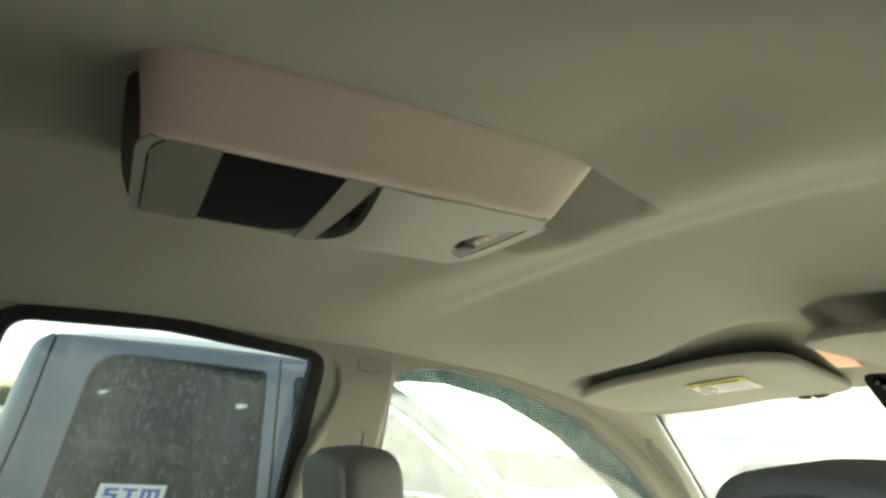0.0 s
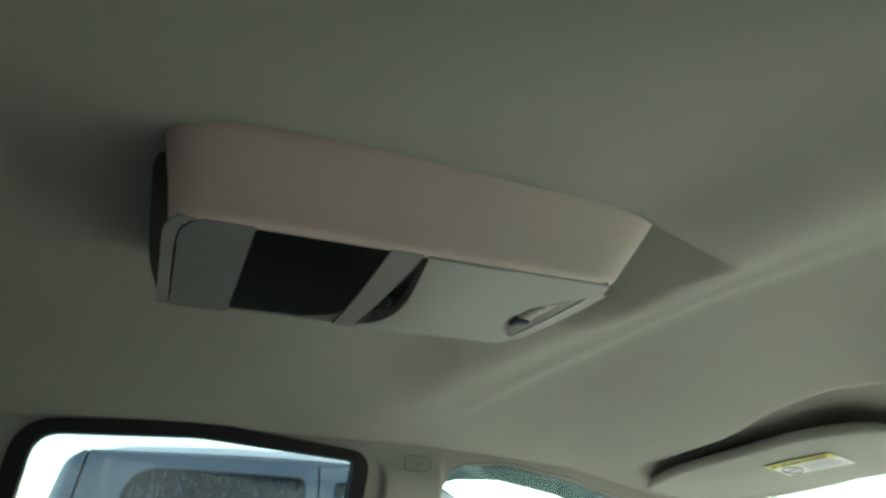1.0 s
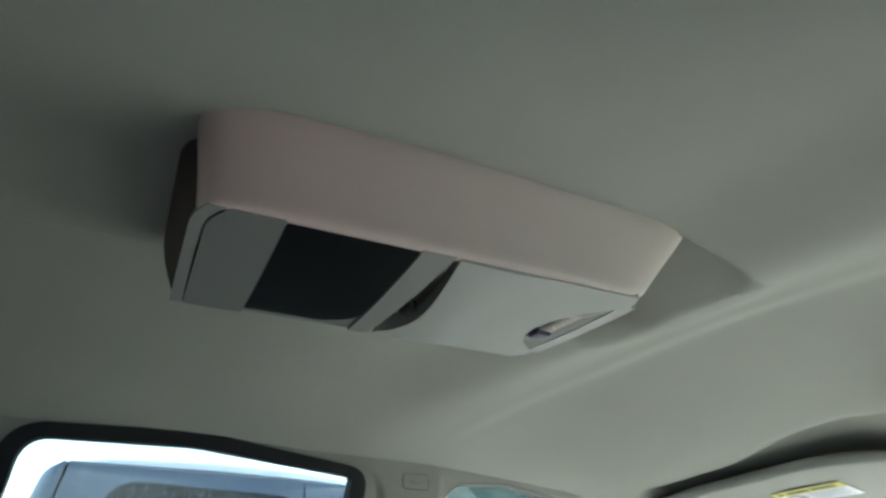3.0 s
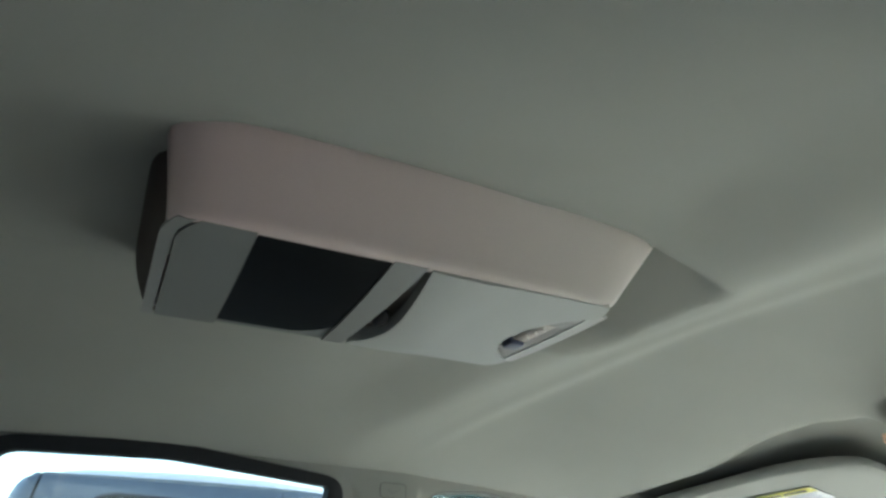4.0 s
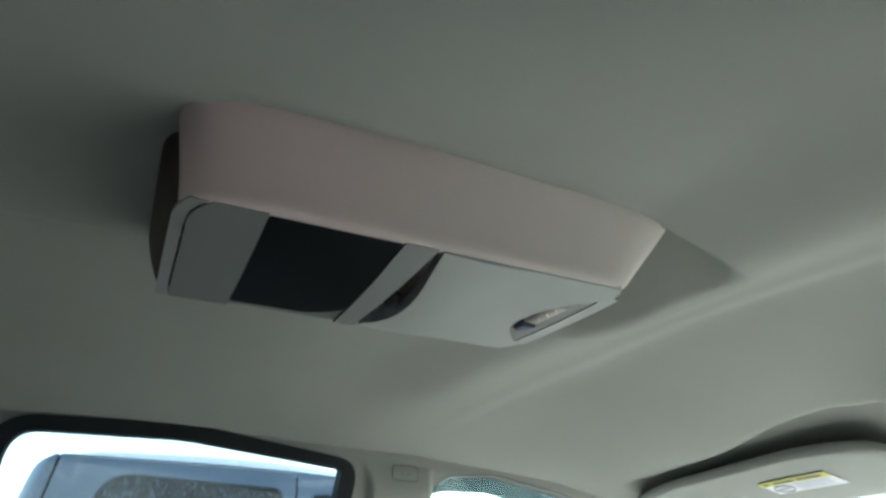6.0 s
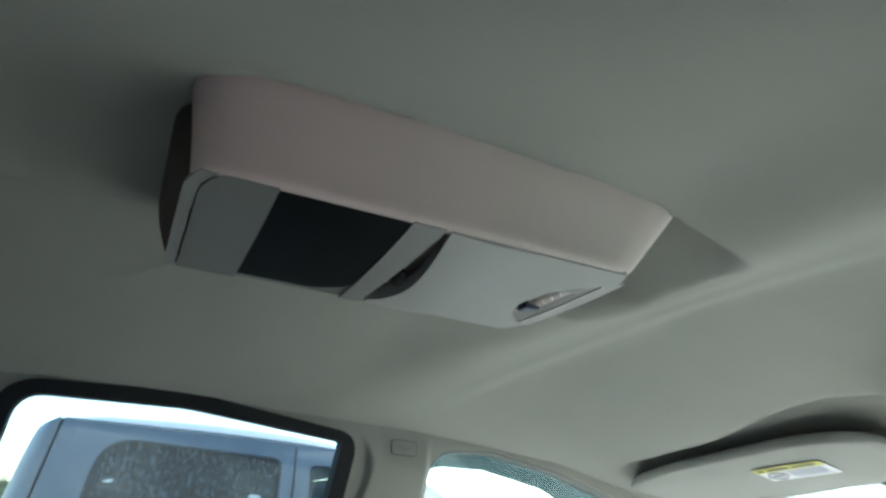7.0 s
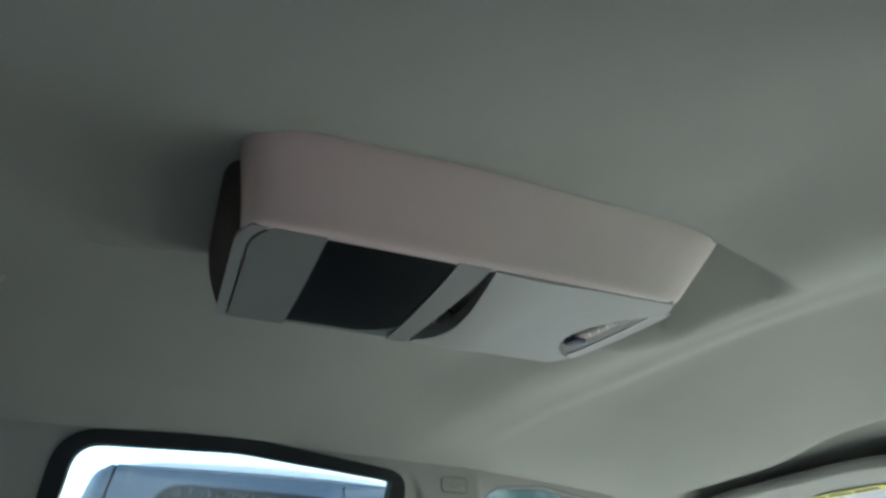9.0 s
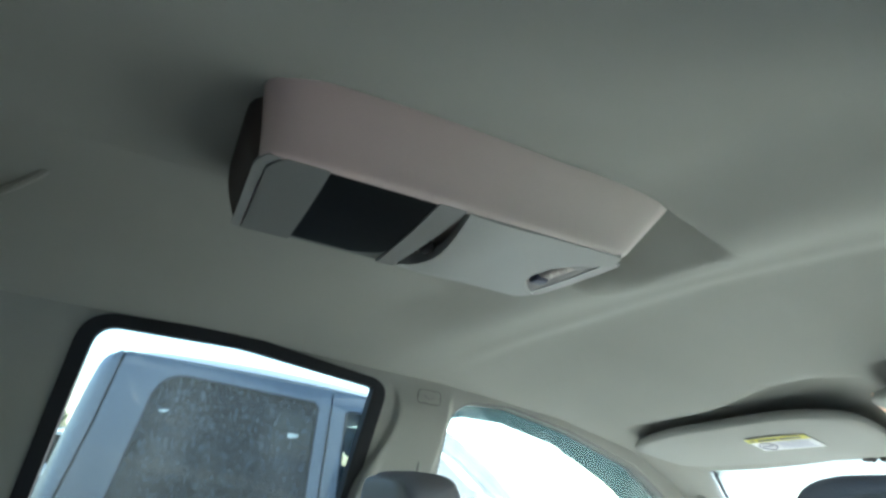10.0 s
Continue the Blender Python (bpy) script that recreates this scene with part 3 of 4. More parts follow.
for (bx, by), (tx, ty) in LOOP:
    row = []
    for s, h in PROFILE:
        if s < -0.3:
            s = -0.30 - 0.20 * smoothstep(-0.075, 0.0, bx)
        nose = smoothstep(0.22, 0.35, bx)
        sx = s if s <= 0 else s * (1 - nose) + nose * (0.25 * s + 0.75 * s ** 0.5)
        x, y = bx + (tx - bx) * sx, by + (ty - by) * s
        x -= 0.095 * y * smoothstep(0.24, 0.36, x)
        row.append(bm.verts.new((x, y, base_z(y) + (h + (0.0065 if by > 0.06 and s <= 0 else 0.0)) * (1.955 - base_z(y)) / 0.088)))
    rows.append(row)
for a, b in zip(rows, rows[1:]):
    for k in range(len(PROFILE) - 1):
        bm.faces.new((a[k], b[k], b[k + 1], a[k + 1]))
shell = part("shell", bm, SHELL, con, "beige plastic side shell with pinkish light in its colour")
sol = shell.modifiers.new("wall", "SOLIDIFY")
sol.thickness, sol.offset = 0.002, -1


def under_sheet(left, right, y0=-0.1165, y1=0.1268, ny=24, nx=6, drop=0.0, t=0.004):
    """A sheet of the console's underside between two curves x = left(y) and right(y)."""
    bm = bmesh.new()

    def f(u, v):
        y = y0 + (y1 - y0) * v
        a, b = left(y), right(y)
        return (a + (b - a) * u, y, under_z(y) - drop)
    grid(bm, nx, ny, f, (0, 0, t))
    return bm


def corner_in(y):
    """How far the rear corners of the underside are rounded away."""
    return max(0.0, (-y - 0.075) / 0.042) ** 2.2


def along(y):
    return max(0.0, min(1.0, (y + 0.12) / 0.224))


def lid_left(y):
    k = along(y)
    return 0.1645 - 0.009 * k + 0.025 * math.sin(math.pi * k * k) ** 0.5


part("rear_rim", under_sheet(lambda y: -0.079 + 0.012 * corner_in(y), lambda y: -0.0675 + 0.016 * corner_in(y), ny=40, nx=3), SLOTGREY, con)
part("rear_panel", under_sheet(lambda y: -0.0652 + 0.018 * corner_in(y), lambda y: -0.0008, ny=40), UNDERSHADE, con, "plain grey panel darkened for shade")
part("divider", under_sheet(lambda y: 0.1262, lambda y: 0.1605 - 0.009 * along(y), nx=4), SLOTGREY, con)
part("smoked_panel", under_sheet(lambda y: 0.0002, lambda y: 0.1255 - 0.045 * max(0.0, (y - 0.060) / 0.052) ** 2.4, y1=0.110, ny=40, drop=-0.0012), SCREEN, con, "glossy black smoked panel")
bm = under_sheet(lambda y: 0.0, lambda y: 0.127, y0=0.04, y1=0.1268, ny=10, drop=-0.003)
part("panel_corner", bm, UNDERSHADE, con)
# lid with a rounded edge over the pocket
SLOT = (0.050, 0.004)
bm = bmesh.new()


def lid_fn(u, v):
    y = -0.1155 + 0.234 * v
    a, b = lid_left(y), front_edge(y) + 0.006 - 0.010 * (abs(y) / 0.1155) ** 8
    open_ = max(0.0, 1 - (y / 0.084) ** 2) ** 0.85
    b -= SLOT[0] * open_ + SLOT[1] * min(1.0, 8 * open_)
    return (a + (b - a) * u, y, under_z(y) - 0.0018 * math.sin(math.pi * min(1, u * 2)) - 0.001)


grid(bm, 16, 64, lid_fn, (0, 0, 0.016))
lid = part("lid", bm, LIDLIT, con, "smooth grey bin lid")
bm = bmesh.new()
grid(bm, 2, 30, lambda u, v: (front_edge(-0.086 + 0.172 * v) - 0.0045 + 0.011 * u, -0.086 + 0.172 * v, under_z(-0.086 + 0.172 * v) - 0.0005 + 0.002 * u), (0, 0, 0.0015))
part("front_rim", bm, LIDLIT, con)
# pocket under the lid's edge
bm = bmesh.new()
grid(bm, 6, 20, lambda u, v: (0.145 + 0.075 * u, -0.118 + 0.236 * v, base_z(-0.118 + 0.236 * v) + 0.036 - 0.030 * u ** 2), (0, 0, 0.003))
pk = part("pocket", bm, BRONZE, con, "dark bronze finger pocket")
bm = bmesh.new()
tube(bm, [(0.170, 0.026, 1.868), (0.1705, 0.031, 1.867), (0.172, 0.044, 1.866), (0.173, 0.057, 1.866), (0.173, 0.064, 1.867)], [0.002, 0.007, 0.0095, 0.008, 0.002], 14, 0.8)
part("catch", bm, BLACK, con, "black oval catch")
# switch slot at the front
bm = bmesh.new()
grid(bm, 16, 24, lambda u, v: (front_edge(-0.09 + 0.18 * v) - 0.056 + 0.070 * u, -0.09 + 0.18 * v, base_z(-0.09 + 0.18 * v) + 0.004 + (under_z(-0.09 + 0.18 * v) + 0.0008 - base_z(-0.09 + 0.18 * v) - 0.004) * smoothstep(0.45, 0.74, u)), (0, 0, 0.003))
part("switch_tray", bm, TRAY, con, "shaded grey switch slot")
bm = bmesh.new()
box(bm, 0.328, 0.348, 0.020, 0.044, 1.8535, 1.866, 0.004)
part("switch", bm, SWITCH, con, "dark blue rocker switch")
for y in (0.002, -0.014, -0.030):
    bm = bmesh.new()
    x = front_edge(y) - 0.026
    tube(bm, [(x, y, base_z(y) + 0.009), (x + 0.002, y, base_z(y) + 0.001), (x + 0.006, y + 0.003, base_z(y) - 0.0025)], [0.0014, 0.0015, 0.0011], 8)
    part("knob", bm, DULLSILVER, con, "small dull silver knob")
bm = bmesh.new()
box(bm, 0.340, 0.358, -0.062, -0.040, 1.860, 1.870, 0.003)
part("switch", bm, SLOTGREY, con, "grey rocker switch")
# rear end: shade put into its colour, bulge fitted to the camera's view
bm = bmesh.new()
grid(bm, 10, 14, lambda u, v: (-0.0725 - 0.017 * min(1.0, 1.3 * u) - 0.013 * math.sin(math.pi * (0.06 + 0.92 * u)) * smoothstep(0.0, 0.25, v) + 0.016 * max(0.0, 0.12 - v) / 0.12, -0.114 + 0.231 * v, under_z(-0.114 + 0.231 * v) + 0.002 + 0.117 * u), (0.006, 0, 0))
part("rear_end", bm, REARSHADE, con, "reddish rear end coloured dark for its shade")


# ---- sun visors ----
def visor(sign, corners, name_label, with_label):
    """corners of the stowed visor: rear outer, rear inner, front inner, front outer; the rear edge hangs below the headliner."""
    ro, ri, fi, fo = (Vector(c) for c in corners)
    loop = rounded([(0, 0), (1, 0), (1, 1), (0, 1)], [0.30, 0.28, 0.10, 0.22], 10)
    v = thing("sun_visor", name_label, "sun visor", (1.07, sign * 0.30, 1.72), group="sun visors")

    def at(s, t, h):
        p = ro.lerp(ri, s).lerp(fo.lerp(fi, s), t)
        n = (ri - ro).cross(fo - ro).normalized()
        n = -n if n.z > 0 else n
        p = p + n * h + Vector((0, 0, 0.010 * math.sin(math.pi * max(0.0, min(1.0, s))) * (1 - t)))
        return Vector((p.x, sign * p.y, p.z))
    bm = bmesh.new()
    rings = []
    for k, (sc, h) in enumerate(((0.90, 0.0105), (0.965, 0.0095), (0.992, 0.006), (1.0, 0.0), (0.992, -0.006), (0.965, -0.0095), (0.90, -0.0105))):
        rings.append([bm.verts.new(at(0.5 + (q.x - 0.5) * sc, 0.5 + (q.y - 0.5) * sc, h)) for q in loop])
    n = len(loop)
    for a, b in zip(rings, rings[1:]):
        for i in range(n):
            bm.faces.new((a[i], a[(i + 1) % n], b[(i + 1) % n], b[i]))
    for ring, h in ((rings[0], 0.0107), (rings[-1], -0.0107)):
        c = bm.verts.new(at(0.5, 0.5, h))
        for i in range(n):
            bm.faces.new((c, ring[i], ring[(i + 1) % n]))
    part("panel", bm, VISOR, v)
    bm = bmesh.new()
    tube(bm, [at(0.02, 0.96, 0), at(-0.02, 0.96, -0.004), at(-0.05, 0.98, -0.022)], 0.006, 8)
    part("pivot_arm", bm, TRIM, v)
    bm = bmesh.new()
    tube(bm, [at(0.78, 0.985, 0.006), at(0.80, 0.985, 0.008), at(0.83, 0.985, 0.009), at(0.845, 0.985, 0.006), at(0.86, 0.985, 0.009), at(0.89, 0.985, 0.008), at(0.91, 0.985, 0.006)], [0.002, 0.006, 0.007, 0.003, 0.007, 0.006, 0.002], 10)
    part("clip_rod", bm, DARKGAP, v, "dark clip rod")
    if with_label:
        def sheet(s0, s1, t0, t1, h):
            bm = bmesh.new()
            grid(bm, 6, 4, lambda a, b: at(s0 + (s1 - s0) * a, t0 + (t1 - t0) * b, h), (0, 0, 0.0004))
            return bm
        S0, S1, T0, T1 = LABEL
        lab = part("label", sheet(S0, S1, T0, T1, 0.0135), LABELWHITE, v, "white warning label with a yellow heading")
        w, h = S1 - S0, T1 - T0
        part("heading", sheet(S0, S1, T0, T0 + 0.30 * h, 0.0145), LABELYELLOW, lab, "yellow heading strip")
        for a, b in ((0.06, 0.14), (0.20, 0.52), (0.56, 0.90)):
            part("bar", sheet(S0 + a * w, S0 + b * w, T0 + 0.09 * h, T0 + 0.20 * h, 0.0153), LABELINK, lab)
        bm = bmesh.new()
        ring = [(S0 + (0.20 + 0.13 * math.cos(q)) * w, T0 + (0.63 + 0.26 * math.sin(q)) * h) for q in (k * math.pi / 10 for k in range(21))]
        tube(bm, [at(s, t, 0.0148) for s, t in ring], 0.0011, 6)
        part("warning_ring", bm, LABELRING, lab)
        part("warning_bar", sheet(S0 + 0.12 * w, S0 + 0.28 * w, T0 + 0.58 * h, T0 + 0.68 * h, 0.0148), LABELRING, lab)
        for k in range(5):
            part("bar", sheet(S0 + 0.40 * w, S0 + (0.94 - 0.05 * (k % 2)) * w, T0 + (0.38 + 0.115 * k) * h, T0 + (0.43 + 0.115 * k) * h, 0.0148), LABELGREY, lab)
    else:
        bm = bmesh.new()
        grid(bm, 6, 4, lambda a, b: at(0.18 + 0.5 * a, 0.25 + 0.5 * b, 0.0135), (0, 0, 0.0015))
        part("mirror_cover", bm, TRIM, v, "pale vanity mirror cover")
        bm = bmesh.new()
        tube(bm, [at(0.18 + 0.5 * a, 0.25 + 0.5 * b, 0.0138) for a, b in ((0.02, 0), (1, 0), (1, 1), (0.02, 1), (0.0, 0.9), (0.0, 0.1), (0.02, 0))], 0.0012, 6)
        part("cover_seam", bm, SLOTGREY, v, "thin seam round the mirror cover")
    return v


LABEL = (0.525, 0.770, 0.30, 0.60)
visor(1, ((0.888, 0.590, 1.716), (0.965, 0.075, 1.792), (1.125, 0.045, 1.745), (1.065, 0.578, 1.696)), "pale grey cloth sun visor with a yellow-headed warning label", True)
visor(-1, ((0.775, 0.52, 1.768), (0.902, -0.010, 1.801), (1.030, 0.095, 1.766), (0.97, 0.53, 1.728)), "pale grey cloth sun visor with a vanity mirror cover", False)

# rear-view mirror
rv = thing("rear_view_mirror", "black rear-view mirror hanging at the windscreen", "mirror", (1.12, -0.10, 1.74))
bm = bmesh.new()
MIRROR_LOOP = rounded([(-0.006, 1.758), (-0.262, 1.755), (-0.252, 1.690), (-0.048, 1.698)], [0.012, 0.02, 0.02, 0.025])
frame_panel(bm, offset_loop(MIRROR_LOOP, -0.016), MIRROR_LOOP, lambda x, z: 0.0, 0.03, 2)
pane(bm, MIRROR_LOOP, lambda x, z: 0.022, 0.012)
TO_MIRROR = Matrix.Translation((1.055, 0, 0)) @ Matrix(((0, 1, 0, 0), (1, 0, 0, 0), (0, 0, 1, 0), (0, 0, 0, 1)))
bmesh.ops.transform(bm, matrix=TO_MIRROR, verts=bm.verts[:])
part("housing", bm, BLACK, rv)
bm = bmesh.new()
pane(bm, offset_loop(MIRROR_LOOP, -0.017), lambda x, z: 0.004, 0.003)
bmesh.ops.transform(bm, matrix=TO_MIRROR, verts=bm.verts[:])
part("glass", bm, MIRROR, rv, "silvered mirror glass")
bm = bmesh.new()
tube(bm, [(1.08, -0.155, 1.735), (1.10, -0.155, 1.755), (1.14, -0.155, 1.775)], [0.012, 0.011, 0.016], 10)
part("stalk", bm, BLACK, rv)

# added piece between the visors; its tan stands in for reflected light
cover = thing("header_cover", "added tan piece for warm reflected light on the header between the visors", "cover", (1.07, 0.05, 1.80))
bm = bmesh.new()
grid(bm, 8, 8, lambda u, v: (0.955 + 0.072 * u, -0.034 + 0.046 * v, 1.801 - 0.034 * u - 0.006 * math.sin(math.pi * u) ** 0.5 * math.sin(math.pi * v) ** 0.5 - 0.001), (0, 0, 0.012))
part("body", bm, WARMPATCH, cover)

# coat hook above the pillar
hook = thing("coat_hook", "small beige folding coat hook on the door pillar", "hook", (0.43, 0.66, 1.74))
FLAP = rounded([(0.409, 1.729), (0.462, 1.729), (0.462, 1.757), (0.409, 1.757)], 0.009, 6)


def hook_y(x, z):
    return pillar_trim_y(x, z) - 0.0004


bm = bmesh.new()
frame_panel(bm, offset_loop(FLAP, -0.0125), FLAP, lambda x, z: hook_y(x, z) - 0.0012, 0.004, 2)
pane(bm, offset_loop(FLAP, -0.0123), lambda x, z: hook_y(x, z) - 0.0012, 0.004)
part("plate", bm, TRIM, hook)
bm = bmesh.new()
tube(bm, [(p.x, hook_y(p.x, p.y) - 0.0004, p.y) for p in FLAP + FLAP[:1]], 0.0009, 6)
part("gap", bm, DARKGAP, hook, "dark gap round the flap")
bm = bmesh.new()
tube(bm, [(0.424, hook_y(0.424, 1.743) - 0.0013, 1.745), (0.436, hook_y(0.436, 1.74) - 0.0013, 1.7385), (0.448, hook_y(0.448, 1.743) - 0.0013, 1.745)], 0.0008, 6)
part("mark", bm, SLOTGREY, hook, "moulded hanger mark")


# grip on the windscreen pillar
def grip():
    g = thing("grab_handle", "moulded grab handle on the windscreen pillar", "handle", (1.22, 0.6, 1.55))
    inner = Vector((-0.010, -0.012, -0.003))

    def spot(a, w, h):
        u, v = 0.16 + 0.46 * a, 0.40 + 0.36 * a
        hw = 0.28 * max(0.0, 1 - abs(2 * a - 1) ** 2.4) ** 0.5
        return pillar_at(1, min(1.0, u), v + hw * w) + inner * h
    # Flat pad on the trim, coloured dark in place of a shaded recess.
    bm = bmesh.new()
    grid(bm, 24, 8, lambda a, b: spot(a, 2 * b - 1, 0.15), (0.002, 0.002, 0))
    part("recess", bm, GRIPSHADE, g, "shaded grip recess")
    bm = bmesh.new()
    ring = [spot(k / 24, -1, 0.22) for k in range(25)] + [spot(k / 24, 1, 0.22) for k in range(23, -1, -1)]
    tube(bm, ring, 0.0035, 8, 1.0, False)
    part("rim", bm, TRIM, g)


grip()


# seat belts
def belt(name_at, top, low, label):
    b = thing("seat_belt", label, "seat belt", name_at)
    bm = bmesh.new()
    box(bm, -0.022, 0.022, -0.012, 0.008, -0.035, 0.03, 0.008, 3, Matrix.Translation(top))
    part("guide", bm, DARKGAP, b, "dark belt guide")
    bm = bmesh.new()
    t, l = Vector(top), Vector(low)
    grid(bm, 2, 12, lambda u, v: t.lerp(l, v) + Vector((0.046 * (u - 0.5), -0.012, -0.01)), (0, 0.0015, 0))
    part("webbing", bm, SEATVINYL, b)


belt((-0.40, 0.66, 1.60), (-0.405, side_y(0, 1.6) - 0.008, 1.60), (-0.45, 0.72, 0.75), "grey seat belt with a dark guide on the rear pillar")
# handle on the headliner behind the console
gh = thing("ceiling_handle", "grey folding grab handle on the headliner", "handle", (-0.39, 0.37, 1.90))
bm = bmesh.new()
tube(bm, [(x, y, liner_z(x, y) + d) for x, y, d in ((-0.43, 0.425, 0.007), (-0.42, 0.410, 0.0), (-0.39, 0.372, -0.003), (-0.355, 0.325, 0.0), (-0.34, 0.305, 0.007))], [0.010, 0.008, 0.007, 0.008, 0.010], 10, 0.8)
part("bar", bm, TRIM, gh)


# ---- front seats ----
def pad(bm, c, size, n=0.28, seg=28, m=None):
    """A cushion with rounded sides, from a superellipsoid."""
    def p(v, e):
        return math.copysign(abs(v) ** e, v)
    rows = []
    for i in range(seg // 2 + 1):
        a = -math.pi / 2 + math.pi * i / (seg // 2)
        rows.append([(c[0] + size[0] * p(math.cos(a), n) * p(math.cos(b), n), c[1] + size[1] * p(math.cos(a), n) * p(math.sin(b), n),
                      c[2] + size[2] * p(math.sin(a), n)) for b in (2 * math.pi * k / seg for k in range(seg))])
    vs = [[bm.verts.new(q) for q in r] for r in rows]
    for a, b in zip(vs, vs[1:]):
        for k in range(seg):
            q = (a[k], a[(k + 1) % seg], b[(k + 1) % seg], b[k])
            bm.faces.new(q)
    flat = [v for r in vs for v in r]
    if m is not None:
        bmesh.ops.transform(bm, matrix=m, verts=flat)
    bmesh.ops.remove_doubles(bm, verts=flat, dist=1e-6)


def seat(x, y, head_z, head_w, head_h, label, square=0.42):
    """A front seat whose headrest stands at x, y with its top at head_z."""
    s = thing("front_seat", label, "seat", (x + 0.3, y, 0.62), group="front seats")
    bm = bmesh.new()
    pad(bm, (0, 0, 0), (0.052, head_w / 2, head_h / 2), square, 36, Matrix.Translation((x, y, head_z - head_h / 2)) @ Matrix.Rotation(radians(-8), 4, "Y"))
    hr = part("headrest", bm, SEATCLOTH, s, "dark grey cloth headrest")
    bm = bmesh.new()
    pad(bm, (0, 0, 0), (0.020, head_w / 2 - 0.022, head_h / 2 - 0.014), 0.40, 28, Matrix.Translation((x - 0.043, y, head_z - head_h / 2)) @ Matrix.Rotation(radians(-8), 4, "Y"))
    part("back_panel", bm, SEATVINYL, hr, "lighter vinyl back of the headrest")
    for k in (-0.06, 0.06):
        bm = bmesh.new()
        tube(bm, [(x, y + k, head_z - head_h + 0.02), (x + 0.01, y + k, head_z - head_h - 0.10)], 0.006, 8)
        part("post", bm, CHROME, s)
    zt = head_z - head_h - 0.03
    bm = bmesh.new()
    pad(bm, (0, 0, 0), (0.075, 0.22, (zt - 0.92) / 2), 0.3, 28, Matrix.Translation((x + 0.09, y, (zt + 0.92) / 2)) @ Matrix.Rotation(radians(-12), 4, "Y"))
    part("backrest", bm, SEATGREY, s)
    bm = bmesh.new()
    pad(bm, (x + 0.36, y, 0.94), (0.26, 0.26, 0.085), 0.35)
    part("cushion", bm, SEATGREY, s)
    bm = bmesh.new()
    box(bm, x + 0.14, x + 0.56, y - 0.20, y + 0.20, 0.595, 0.88, 0.02)
    part("base", bm, DARKGAP, s)


seat(0.335, 0.385, 1.582, 0.27, 0.20, "grey cloth front seat with a dark upright headrest")
seat(0.312, -0.592, 1.617, 0.25, 0.20, "grey cloth front seat with a dark headrest beside the open door", 0.27)

# dashboard and rear bench below the view: one bounces light, one is kept dark
dash = thing("dashboard", "unseen grey dashboard under the windscreen, added to bounce light up", "dashboard", (1.5, 0, 1.0))
bm = bmesh.new()
grid(bm, 16, 12, lambda u, v: (1.12 + 0.58 * u, -0.74 + 1.48 * v, 1.06 + 0.10 * math.sin(u * 2.2) ** 0.8 if u > 0 else 1.0), (0, 0, -0.35))
part("body", bm, DASH, dash)
bench = thing("rear_bench", "unseen rear bench seat, kept dark to limit bounced light", "seat", (-0.5, 0, 0.6))
bm = bmesh.new()
pad(bm, (-0.42, 0, 0.86), (0.27, 0.66, 0.09), 0.3)
part("cushion", bm, CARPET, bench)
bm = bmesh.new()
pad(bm, (-0.68, 0, 1.10), (0.08, 0.66, 0.26), 0.3)
part("backrest", bm, CARPET, bench)
bm = bmesh.new()
box(bm, -0.65, -0.20, -0.62, 0.62, 0.595, 0.80, 0.02)
part("base", bm, DARKGAP, bench)


# ---- outside ----
bm = bmesh.new()
grid(bm, 24, 24, lambda u, v: ((u - 0.5) * 900, (v - 0.5) * 900, 0.0))
tagged(part("ground", bm, ASPHALT), "grey asphalt car park", "ground", kind="structure")
for k in range(9):
    bm = bmesh.new()
    box(bm, -2.6, 2.6, 1.28 + 2.75 * (k - 1) - 0.05, 1.28 + 2.75 * (k - 1) + 0.05, 0.004, 0.008)
    tagged(part("parking_line", bm, PAINTLINE), "worn white parking line", "parking line", group="parking lines", kind="structure")


def t_side(z):
    """Side of the neighbour's cab: leans away above the sill line."""
    return 1.80 + max(0.0, z - 1.28) * 0.16 + max(0.0, z - 1.70) ** 2 * 1.5


def wheel(parent, x, y, r=0.38):
    bm = bmesh.new()
    pts = [(r - 0.13, -0.11), (r - 0.02, -0.12), (r, -0.09), (r, 0.09), (r - 0.02, 0.12), (r - 0.13, 0.11)]
    rings = [[bm.verts.new((x + math.cos(a) * q, y + w, r + math.sin(a) * q)) for q, w in pts] for a in (k * math.pi / 16 for k in range(32))]
    for i in range(32):
        a, b = rings[i], rings[(i + 1) % 32]
        for j in range(len(pts)):
            bm.faces.new((a[j], b[j], b[(j + 1) % len(pts)], a[(j + 1) % len(pts)]))
    w = part("wheel", bm, TYRE, parent, "black tyre")
    bm = bmesh.new()
    tube(bm, [(x, y - 0.10, r), (x, y - 0.07, r), (x, y + 0.10, r)], [r * 0.35, r - 0.125, r - 0.125], 20)
    part("rim", bm, CHROME, w, "alloy rim")


truck = thing("pickup_truck", "silver-blue crew cab pickup truck with dusty dark windows", "truck", (0.5, 2.7, 0))
T_REAR_WIN = rounded([(-0.20, 1.28), (0.458, 1.29), (0.455, 1.785), (-0.118, 1.797)], [0.03, 0.02, 0.03, 0.12])
T_FRONT_WIN = rounded([(0.575, 1.29), (1.52, 1.30), (1.24, 1.52), (1.06, 1.650), (0.90, 1.735), (0.76, 1.772), (0.560, 1.775)], [0.02, 0.03, 0.1, 0.1, 0.1, 0.1, 0.025])
T_SEAM = [(-0.247, 1.838), (-0.284, 1.573), (-0.33, 1.36), (-0.35, 1.0), (-0.33, 0.62)]
